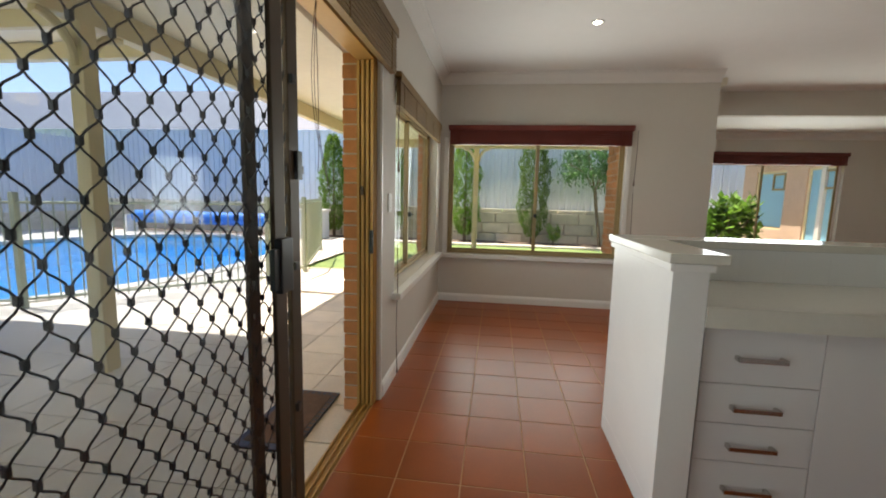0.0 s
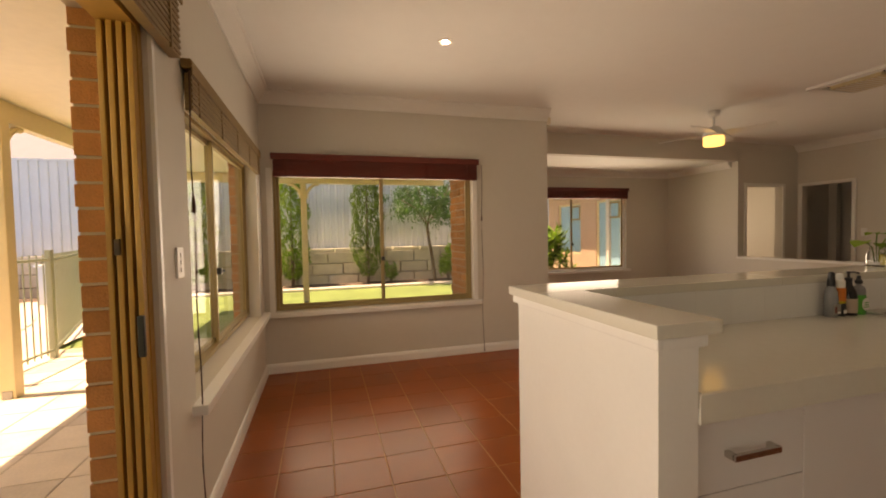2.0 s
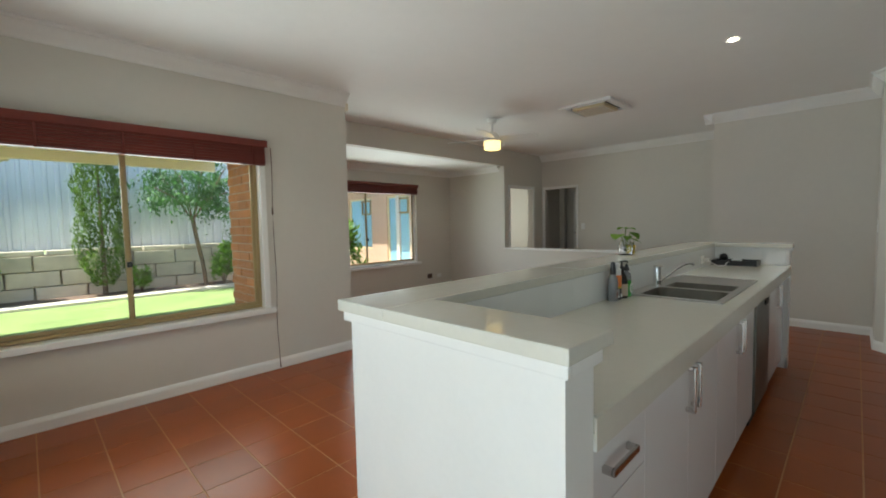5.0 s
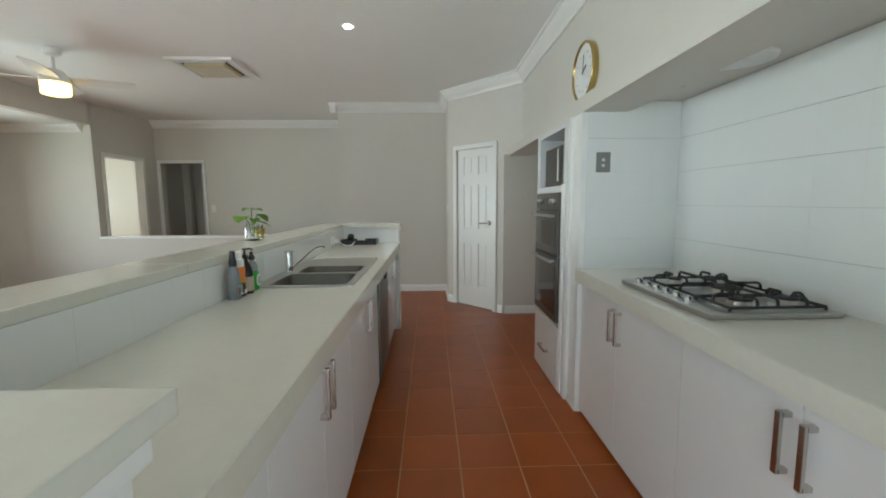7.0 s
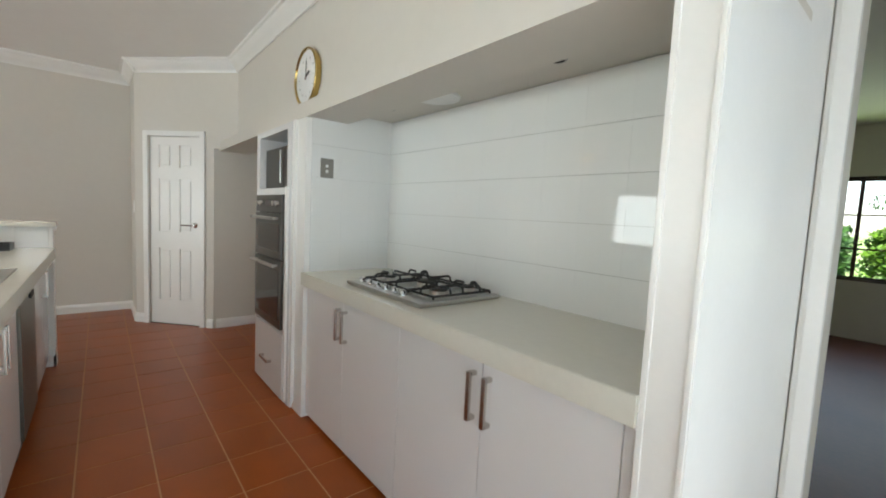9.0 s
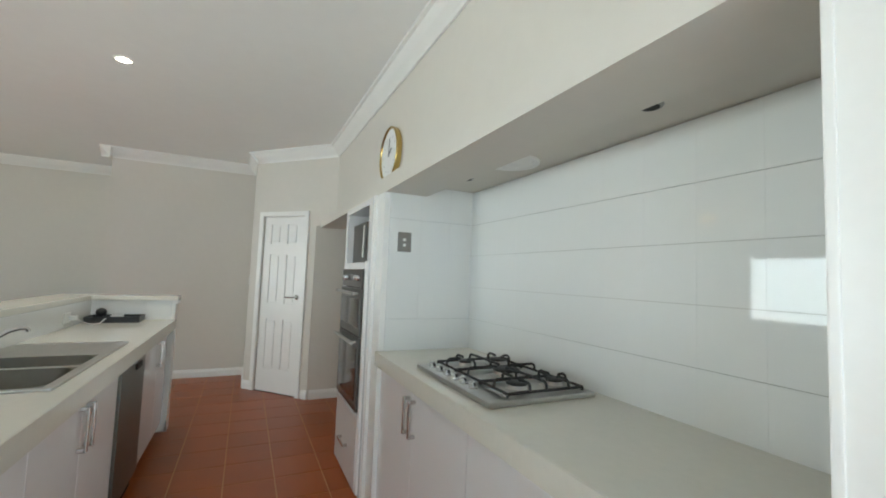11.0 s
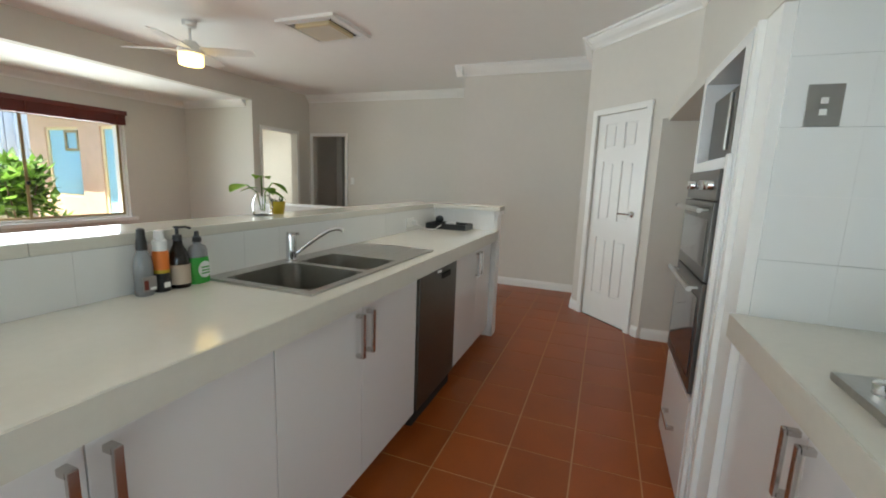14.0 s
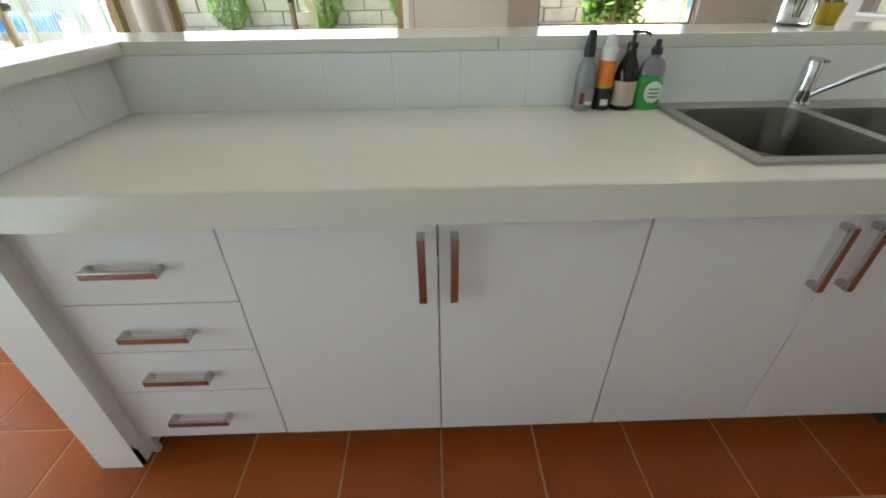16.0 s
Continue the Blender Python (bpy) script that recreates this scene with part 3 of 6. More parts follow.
dw = thing("dishwasher", (3.67, YF + 0.25, FLOOR), "stainless steel built-in dishwasher under the worktop", "dishwasher")
part("body", boxes((3.380, 3.908, YF + 0.016, 2.43, 0.03, 0.826)), M_DARK, dw)
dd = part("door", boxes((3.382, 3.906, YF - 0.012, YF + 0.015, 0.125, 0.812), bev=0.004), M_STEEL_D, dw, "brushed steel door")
# no hollow is cut: the grip's shade is the block's dark colour
part("handle", boxes((3.66, 3.78, YF - 0.022, YF - 0.012, 0.745, 0.775), bev=0.004), M_DARK, dd, "raised dark block painted as the shade of a recessed grip")
part("badge", boxes((3.60, 3.66, YF - 0.0135, YF - 0.012, 0.785, 0.797)), M_CHROME, dd)
part("toe_panel", boxes((3.385, 3.905, YF + 0.05, YF + 0.062, FLOOR, 0.12)), M_DARK, dw)

# low walls of the peninsula
structure("wall_peninsula", boxes((1.032, 1.150, 1.927, 2.645, 0, 1.047), (1.150, 4.775, 2.468, 2.645, 0, 1.047), (4.775, 4.885, 1.932, 2.645, 0, 1.047)), M_TRIM, "white painted low wall around the peninsula", "wall")
for k, (p, q) in enumerate([((1.150, 1.926), (1.032, 1.926)), ((1.031, 1.927), (1.031, 2.645)), ((4.885, 1.931), (4.775, 1.931))]):
    structure("baseboard_%d" % (k + 20), skirting(q, p), M_TRIM, "white skirting of the peninsula", "baseboard")
# splash panel behind the bench
psplash = structure("splash_panel", boxes((1.157, 4.770, 2.4622, 2.4675, 0.86, 1.047), (1.1505, 1.1565, 1.965, 2.4622, 0.86, 1.047), (4.7702, 4.7745, 1.965, 2.4622, 0.86, 1.047)), M_SGROUT, "grout bed of the white tiled splash above the bench", "splash panel")
for k in range(20):
    x0 = 1.162 + 0.1855 * k
    part("tile", boxes((x0 + 0.0003, min(x0 + 0.1852, 4.764), 2.457, 2.462, 0.9005, 1.0465)), M_SPLASH, psplash)
for k in range(3):
    for x0 in (1.1567, 4.7645):
        part("tile", boxes((x0, x0 + 0.0052, 1.955 + 0.1673 * k, 2.1217 + 0.1673 * k, 0.9005, 1.0465)), M_SPLASH, psplash)
# worktop with a cut-out for the sink
wt = thing("peninsula_worktop", (3.0, 2.2, 0.83), "pale cream engineered stone worktop with thick front edge", "worktop")
SX0, SX1, SY0, SY1 = 2.650, 3.58, 2.003, 2.40
slab = bmesh.new()
ring = []
for z in (0.900, 0.864):
    ring.append(([slab.verts.new((x, y, z)) for x, y in ((1.162, 1.925), (4.765, 1.925), (4.765, 2.457), (1.162, 2.457))], [slab.verts.new((x, y, z)) for x, y in ((SX0, SY0), (SX1, SY0), (SX1, SY1), (SX0, SY1))]))
for k in range(4):
    j = (k + 1) % 4
    slab.faces.new((ring[0][0][k], ring[0][0][j], ring[0][1][j], ring[0][1][k]))
    slab.faces.new((ring[1][0][j], ring[1][0][k], ring[1][1][k], ring[1][1][j]))
    slab.faces.new((ring[0][0][j], ring[0][0][k], ring[1][0][k], ring[1][0][j]))
    slab.faces.new((ring[0][1][k], ring[0][1][j], ring[1][1][j], ring[1][1][k]))
part("slab", slab, M_STONE, wt)
part("front_edge", boxes((1.151, 4.772, 1.920, 1.9249, 0.826, 0.899), (1.151, 4.772, 1.925, 1.955, 0.826, 0.8635)), M_STONE, wt, "mitred stone front edge")

bt = thing("breakfast_bar_top", (3.0, 2.6, 1.037), "pale cream stone breakfast bar top wrapping the peninsula", "bar top")
part("end_piece", boxes((1.010, 1.205, 1.908, 2.4575, 1.047, 1.081), bev=0.004), M_STONE, bt)
part("top_piece", boxes((1.010, 2.1895, 2.4585, 2.685, 1.047, 1.081), bev=0.004), M_STONE, bt)
part("top_piece", boxes((2.1905, 4.915, 2.4585, 2.685, 1.047, 1.081), bev=0.004), M_STONE, bt)
part("end_piece", boxes((4.745, 4.915, 1.914, 2.4575, 1.047, 1.081), bev=0.004), M_STONE, bt)
for k, (x0, x1, y0, y1) in enumerate([(1.017, 1.0305, 1.913, 2.665), (1.0305, 1.165, 1.913, 1.9255), (4.887, 4.90, 1.918, 2.665), (4.765, 4.887, 1.918, 1.930)]):
    structure("trim_bar_%d" % k, boxes((x0, x1, y0, y1, 1.018, 1.046), bev=0.005), M_TRIM, "small white moulding under the bar top", "trim")

# sink
sk = thing("kitchen_sink", (3.13, 2.2, 0.9), "stainless steel double-bowl sink with drainer", "sink")
B1, B2 = (2.668, 2.985, 2.018, 2.375), (3.018, 3.250, 2.020, 2.355)
rim = bmesh.new()
for r in ((2.640, 2.668, 1.992, 2.430), (2.985, 3.018, 1.992, 2.430), (3.250, 3.602, 1.992, 2.430), (2.668, 2.985, 1.992, 2.018), (2.668, 2.985, 2.375, 2.430), (3.018, 3.250, 1.992, 2.020), (3.018, 3.250, 2.355, 2.430)):
    box(rim, *r, 0.9005, 0.9065)
part("rim", rim, M_STEEL, sk)
edge = bmesh.new()
for r in ((2.634, 3.608, 1.986, 1.992), (2.634, 3.608, 2.430, 2.436), (2.634, 2.640, 1.992, 2.430), (3.602, 3.608, 1.992, 2.430)):
    box(edge, *r, 0.9005, 0.9085, 0.0015)
part("rolled_edge", edge, M_STEEL, sk)


def bowl(x0, x1, y0, y1, depth):
    bm = bmesh.new()
    loops = []
    for s, z in ((0.0, 0.9065), (0.004, 0.90), (0.010, 0.906 - depth * 0.8), (0.028, 0.906 - depth * 0.97), (0.06, 0.906 - depth)):
        ring = []
        rad = 0.065
        for cx, cy, a0 in ((x1 - rad, y1 - rad, 0), (x0 + rad, y1 - rad, 90), (x0 + rad, y0 + rad, 180), (x1 - rad, y0 + rad, 270)):
            for k in range(6):
                a = radians(a0 + 18 * k)
                ring.append(bm.verts.new((cx + (rad - s) * math.cos(a) if rad > s else cx + 0.0 * s - (s - rad) * math.cos(a), cy + (rad - s) * math.sin(a) if rad > s else cy - (s - rad) * math.sin(a), z)))
        loops.append(ring)
    for a, b in zip(loops, loops[1:]):
        n = len(a)
        for k in range(n):
            bm.faces.new((a[k], b[k], b[(k + 1) % n], a[(k + 1) % n]))
    bm.faces.new(loops[-1])
    # corner fillets between the round bowl and its square hole
    top = loops[0]
    for ci, (cx, cy) in enumerate(((x1, y1), (x0, y1), (x0, y0), (x1, y0))):
        v = bm.verts.new((cx, cy, 0.9065))
        for k in range(5):
            bm.faces.new((v, top[ci * 6 + k], top[ci * 6 + k + 1]))
    bmesh.ops.recalc_face_normals(bm, faces=bm.faces[:])
    return bm


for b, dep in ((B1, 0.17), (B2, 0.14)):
    # bowls are the rim's steel with their shade and dark reflections in the colour
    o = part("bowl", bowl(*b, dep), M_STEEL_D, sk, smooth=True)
    cx, cy = (b[0] + b[1]) / 2, (b[2] + b[3]) / 2
    w = bmesh.new()
    cyl(w, (cx, cy, 0.906 - dep + 0.001), (cx, cy, 0.906 - dep + 0.004), 0.042)
    part("waste", w, M_CHROME, o)
dr = bmesh.new()
for k in range(7):
    box(dr, 3.30, 3.575, 2.04 + k * 0.055, 2.052 + k * 0.055, 0.9066, 0.9074, 0.0003)
part("drainer_ribs", dr, M_STEEL, sk)

tp = thing("mixer_tap", (3.025, 2.400, 0.9065), "chrome kitchen mixer tap with raised lever", "tap")
b = lathe([(0.027, 0), (0.027, 0.006), (0.022, 0.010), (0.0215, 0.10), (0.019, 0.112), (0.008, 0.118)], 20, (3.025, 2.400, 0.9065))
part("body", b, M_CHROME, tp, smooth=True)
b = bmesh.new()
tube(b, [(3.03, 2.393, 0.925), (3.048, 2.372, 0.950), (3.092, 2.325, 0.998), (3.130, 2.287, 1.032), (3.150, 2.262, 1.040), (3.164, 2.245, 1.038), (3.168, 2.239, 1.026)], 0.0085, 10)
part("spout", b, M_CHROME, tp, smooth=True)
b = boxes((3.015, 3.036, 2.365, 2.420, 1.018, 1.028), bev=0.004)
part("lever", b, M_CHROME, tp)

# bottles by the sink
YBOT = 2.418
def bottle(name, x, profile, material, label, sx=1.0, sy=1.0):
    root = thing(name, (x, YBOT, 0.9), label, "bottle", "bottles by the sink")
    part("bottle_body", lathe(profile, 20, (x, YBOT, 0.9005), sx, sy), material, root, smooth=True)
    return root


r1 = bottle("spray_bottle", 2.425, [(0.023, 0), (0.025, 0.005), (0.025, 0.085), (0.022, 0.112), (0.015, 0.128), (0.013, 0.134)], M_CLEARP, "clear plastic spray bottle with black nozzle")
part("nozzle", lathe([(0.015, 0), (0.015, 0.02), (0.012, 0.035), (0.011, 0.06), (0.006, 0.064)], 14, (2.425, YBOT, 1.0345)), M_BLACK, r1, smooth=True)
part("label_band", boxes((2.406, 2.444, YBOT - 0.0265, YBOT - 0.022, 0.915, 0.958)), M_GREYP, r1, "silver and dark printed label")
part("label_bar", boxes((2.408, 2.420, YBOT - 0.0275, YBOT - 0.0266, 0.920, 0.948)), M_BLIND, r1)
part("label_bar", boxes((2.424, 2.441, YBOT - 0.0275, YBOT - 0.0266, 0.918, 0.926)), M_WHITE, r1)
r2 = bottle("foam_bottle", 2.478, [(0.021, 0), (0.022, 0.004), (0.022, 0.062)], M_BLACK, "black and orange foam bottle with white cap")
part("orange_sleeve", lathe([(0.0221, 0), (0.0221, 0.055), (0.020, 0.062)], 18, (2.478, YBOT, 0.9630)), M_ORANGE, r2, smooth=True)
part("yellow_band", lathe([(0.0226, 0), (0.0226, 0.010)], 18, (2.478, YBOT, 0.958)), M_YELLOW, r2)
part("cap", lathe([(0.019, 0), (0.020, 0.03), (0.014, 0.034), (0.013, 0.06), (0.006, 0.063)], 16, (2.478, YBOT, 1.0255)), M_WHITE, r2, smooth=True)
part("label_bar", boxes((2.468, 2.488, YBOT - 0.0232, YBOT - 0.0222, 0.914, 0.930)), M_WHITE, r2)
r3 = bottle("soap_bottle", 2.535, [(0.030, 0), (0.031, 0.004), (0.031, 0.085), (0.026, 0.11), (0.014, 0.135), (0.012, 0.150)], M_AMBER, "black soap bottle with beige label and pump")
part("label_band", lathe([(0.0315, 0), (0.0315, 0.062)], 20, (2.535, YBOT, 0.913)), M_BEIGE, r3, "beige paper label", smooth=True)
b = lathe([(0.013, 0), (0.013, 0.016), (0.005, 0.018), (0.005, 0.036), (0.010, 0.038), (0.009, 0.045)], 12, (2.535, YBOT, 1.0505))
tube(b, [(2.535, YBOT, 1.090), (2.555, YBOT - 0.012, 1.092), (2.568, YBOT - 0.02, 1.086)], 0.004, 8)
part("pump", b, M_BLACK, r3)
r4 = bottle("detergent_bottle", 2.602, [(0.036, 0), (0.038, 0.005), (0.037, 0.075), (0.034, 0.086)], M_LIQ_G, "clear detergent bottle half full of green liquid", 1.0, 0.62)
part("upper_body", lathe([(0.034, 0.0), (0.033, 0.02), (0.028, 0.034), (0.014, 0.042), (0.012, 0.05)], 20, (2.602, YBOT, 0.9875), 1.0, 0.62), M_CLEARP, r4, smooth=True)
part("cap", lathe([(0.014, 0), (0.014, 0.014), (0.008, 0.02), (0.007, 0.034), (0.003, 0.036)], 14, (2.602, YBOT, 1.0375)), M_BLACK, r4, smooth=True)
lb = lathe([(0.001, 0), (0.024, 0.001), (0.024, 0.002), (0.001, 0.003)], 24)
lb.transform(pose(2.606, YBOT - 0.024, 0.947, 90, 0, 0) @ Matrix.Diagonal((1.0, 1.15, 1.0, 1)))
part("label_oval", lb, M_WHITE, r4, "white oval label")
for z in (0.955, 0.945, 0.935):
    part("label_bar", boxes((2.592, 2.620, YBOT - 0.0285, YBOT - 0.0272, z - 0.002, z + 0.002)), M_LIQ_G, r4)

# black tray with small things at the far end
tr = thing("black_tray", (4.62, 2.30, 0.9), "shallow black plastic tray holding small devices", "tray")
tb = boxes((4.55, 4.74, 2.12, 2.44, 0.9005, 0.907), (4.55, 4.556, 2.12, 2.44, 0.907, 0.943), (4.734, 4.74, 2.12, 2.44, 0.907, 0.943), (4.556, 4.734, 2.12, 2.126, 0.907, 0.943), (4.556, 4.734, 2.434, 2.44, 0.907, 0.943))
part("tray_body", tb, M_BLACK, tr)
ph = thing("hand_held_device", (4.66, 2.37, 0.907), "black round-headed device standing in the tray", "device")
part("grip", lathe([(0.016, 0), (0.015, 0.035)], 14, (4.66, 2.37, 0.9075)), M_BLACK, ph)
hd = lathe([(0.010, -0.030), (0.028, -0.018), (0.034, 0), (0.028, 0.018), (0.010, 0.030)], 18, (4.66, 2.37, 0.966))
part("head", hd, M_BLACK, ph, smooth=True)
wc = thing("white_charger", (4.66, 2.28, 0.907), "small white plastic charger in the tray", "charger")
part("charger_body", boxes((4.63, 4.69, 2.24, 2.31, 0.9075, 0.948), bev=0.008), M_WHITE, wc)
rc = thing("remote_control", (4.62, 2.18, 0.907), "dark remote control lying in the tray", "remote")
rb = boxes((4.58, 4.72, 2.16, 2.20, 0.9075, 0.926), bev=0.005)
part("case", rb, M_GREYP, rc)
so = thing("power_point", (4.30, 2.458, 0.955), "white double power point with plug on the splash", "power point")
part("plate", boxes((4.245, 4.355, 2.450, 2.4575, 0.93, 0.995), bev=0.003), M_WHITE, so)
part("plug", boxes((4.31, 4.345, 2.41, 2.45, 0.945, 0.975), bev=0.006), M_WHITE, so)
cb = bmesh.new()
tube(cb, [(4.33, 2.41, 0.95), (4.36, 2.38, 0.925), (4.42, 2.36, 0.906), (4.48, 2.33, 0.906), (4.53, 2.32, 0.925), (4.57, 2.31, 0.938)], 0.0035)
structure("charger_cord", cb, M_WHITE, "thin white charging cord on the worktop", "cord", "stuff")

# vase with cutting, mustard pot
va = thing("glass_vase", (3.09, 2.612, 1.081), "clear glass jar vase half full of water with leafy cutting", "vase")
part("jar", lathe([(0.036, 0), (0.042, 0.004), (0.044, 0.05), (0.040, 0.075), (0.030, 0.088), (0.034, 0.100), (0.032, 0.100), (0.028, 0.087), (0.037, 0.073), (0.041, 0.05), (0.039, 0.008), (0.002, 0.006)], 24, (3.09, 2.612, 1.0815)), M_GLASS, va, smooth=True)
pl = thing("plant_cutting", (3.09, 2.612, 1.092), "green heart-leaved cutting standing in the vase", "plant")
st = bmesh.new()
STEMS = [((3.07, 2.575, 1.09), (3.072, 2.58, 1.19), (3.06, 2.57, 1.245)), ((3.075, 2.57, 1.09), (3.08, 2.57, 1.17), (3.115, 2.56, 1.215)), ((3.065, 2.58, 1.09), (3.05, 2.585, 1.17), (2.995, 2.59, 1.205))]
for s in STEMS:
    tube(st, [(x + 0.02, y + 0.037, z + 0.012) for x, y, z in s], 0.0028, 6)
part("stems", st, M_LEAF2, pl)


def leaf_mesh(length, width, droop):
    bm = bmesh.new()
    rows = []
    for k in range(7):
        t = k / 6
        w = width * math.sin(math.pi * min(1, t * 0.94 + 0.05)) ** 0.8 * (1.15 - 0.5 * t)
        z = -droop * t * t
        rows.append([bm.verts.new((length * t, s * w / 2, z + abs(s) * 0.12 * w)) for s in (-1, 0, 1)])
    for a, b in zip(rows, rows[1:]):
        for k in range(2):
            bm.faces.new((a[k], b[k], b[k + 1], a[k + 1]))
    return bm


for x, y, z, az, el, ln in ((2.998, 2.59, 1.203, 190, -5, 0.075), (3.06, 2.57, 1.243, 60, 5, 0.055), (3.06, 2.57, 1.238, 250, 10, 0.05), (3.113, 2.56, 1.213, -20, -20, 0.06), (3.085, 2.57, 1.19, 20, -10, 0.055), (3.085, 2.565, 1.175, -60, -10, 0.06), (3.05, 2.585, 1.19, 130, 0, 0.05)):
    lf = leaf_mesh(ln * 1.45, ln * 1.2, 0.02)
    lf.transform(pose(x + 0.02, y + 0.037, z + 0.012, 0, -el, az))
    part("leaf", lf, M_LEAF2, pl, smooth=True)
yp = thing("mustard_pot", (3.195, 2.622, 1.081), "small mustard glazed pot with a grey succulent", "plant pot")
part("pot", lathe([(0.024, 0), (0.026, 0.003), (0.034, 0.058), (0.031, 0.058), (0.027, 0.045), (0.002, 0.044)], 20, (3.195, 2.622, 1.0815)), M_YELLOW, yp, smooth=True)
su = bmesh.new()
for k in range(9):
    a = k * 2.4
    cyl(su, (3.195 + 0.012 * math.cos(a), 2.622 + 0.012 * math.sin(a), 1.12), (3.195 + 0.024 * math.cos(a), 2.622 + 0.024 * math.sin(a), 1.145 + 0.008 * (k % 3)), 0.007, 0.002, 7)
part("succulent", su, M_CACTUS, yp, smooth=True)

# ---- cooking recess ----
YH = 0.752
def hob_cabinet(x0, xm, x1):
    root = thing("cooktop_cabinet", ((x0 + x1) / 2, 0.48, FLOOR), "white laminate two-door cabinet under the cooktop bench", "cabinet", "cooktop cabinets")
    part("body", boxes((x0 + 0.001, x1 - 0.001, 0.20, YH - 0.019, 0.075, 0.83)), M_CARC, root)
    part("kickboard", boxes((x0, x1, YH - 0.045, YH - 0.03, FLOOR, 0.075)), M_CARC, root)
    for a, b, hx in ((x0, xm, xm - 0.034), (xm, x1, xm + 0.034)):
        d = part("door", boxes((a + 0.0015, b - 0.0015, YH - 0.018, YH, 0.062, 0.826), bev=0.0015), M_CAB, root)
        bar_handle(d, hx, YH, 0.697, 0.16, True, 1)


hob_cabinet(1.19, 1.645, 2.115)
hob_cabinet(2.116, 2.612, 3.079)
structure("trim_cooktop_filler", boxes((1.147, 1.189, YH - 0.03, YH - 0.002, FLOOR, 0.827)), M_CAB, "white laminate filler beside the cooktop cabinet", "filler panel")
ht = thing("cooktop_worktop", (2.12, 0.5, 0.83), "pale cream engineered stone bench in the cooking recess", "worktop")
part("slab", boxes((1.147, 3.080, 0.2257, 0.788, 0.864, 0.900)), M_STONE, ht)
part("front_edge", boxes((1.151, 3.080, 0.7885, 0.793, 0.828, 0.899), (1.151, 3.080, 0.76, 0.788, 0.828, 0.8635)), M_STONE, ht, "mitred stone front edge")

hb = thing("gas_cooktop", (2.33, 0.5, 0.9), "stainless steel five-burner gas cooktop with cast iron trivets", "cooktop")
HX0, HX1, HY0, HY1 = 2.022, 2.640, 0.278, 0.728
hbm = bmesh.new()
box(hbm, HX0, HX1, HY0, HY1, 0.9005, 0.920, 0.009)
part("hob_plate", hbm, M_STEEL, hb)
wd = boxes((HX0 + 0.035, HX1 - 0.035, HY0 + 0.03, HY1 - 0.080, 0.9201, 0.9206))
part("hob_well", wd, M_STEEL, hb)
BURN = [(2.135, 0.545, 0.040), (2.135, 0.375, 0.034), (2.331, 0.455, 0.056), (2.525, 0.375, 0.040), (2.525, 0.545, 0.030)]
for x, y, r in BURN:
    bu = part("burner", lathe([(r + 0.022, 0), (r + 0.018, 0.006), (r, 0.008), (r - 0.004, 0.020), (r - 0.006, 0.021)], 24, (x, y, 0.919)), M_STEEL, hb, smooth=True)
    part("burner_cap", lathe([(r - 0.002, 0), (r - 0.001, 0.005), (r - 0.008, 0.009)], 24, (x, y, 0.9402)), M_IRON, bu, smooth=True)
for x0, x1, mid in ((2.055, 2.228, False), (2.236, 2.426, True), (2.434, 2.607, False)):
    g = bmesh.new()
    y0, y1 = 0.312, 0.638
    xm, ym, r = (x0 + x1) / 2, (y0 + y1) / 2, 0.0054
    tube(g, [(x0, y0, 0.932), (x1, y0, 0.932), (x1, y1, 0.932), (x0, y1, 0.932), (x0, y0, 0.932)], r, 8)
    if mid:
        hooks = [((x0, ym, 0), (xm - 0.030, ym, 0)), ((x1, ym, 0), (xm + 0.030, ym, 0)), ((xm, y0, 0), (xm, ym - 0.035, 0)), ((xm, y1, 0), (xm, ym + 0.035, 0))]
    else:
        out, far = (x0, x1) if xm < 2.33 else (x1, x0)
        hooks = [((out, y, 0), (xm + 0.3 * (out - xm), y, 0)) for y in (0.375, 0.545)] + [((far, y, 0), (xm + 0.3 * (far - xm), y, 0)) for y in (0.375, 0.545)] + [((xm, y0, 0), (xm, y0 + 0.035, 0)), ((xm, y1, 0), (xm, y1 - 0.065, 0)), ((out, ym, 0), (far, ym, 0))]
    for a, b in hooks:
        a, b = Vector(a), Vector(b)
        d = (b - a).normalized()
        tube(g, [a + Vector((0, 0, 0.932)), a + d * 0.004 + Vector((0, 0, 0.953)), a + d * 0.014 + Vector((0, 0, 0.960)), b + Vector((0, 0, 0.960)), b + d * 0.003 + Vector((0, 0, 0.954))], r, 7)
    for xa in (x0, x1):
        for ya in (y0, y1):
            cyl(g, (xa, ya, 0.919), (xa, ya, 0.930), 0.005, seg=8)
    part("trivet", g, M_IRON, hb, "black cast iron trivet", smooth=True)
for k in range(6):
    x = 2.200 + k * 0.070
    kn = lathe([(0.019, 0), (0.018, 0.004), (0.0145, 0.006), (0.013, 0.024), (0.010, 0.026)], 18)
    kn.transform(pose(x, 0.688, 0.918, -12, 0, 0))
    part("knob", kn, M_CHROME, hb, smooth=True)

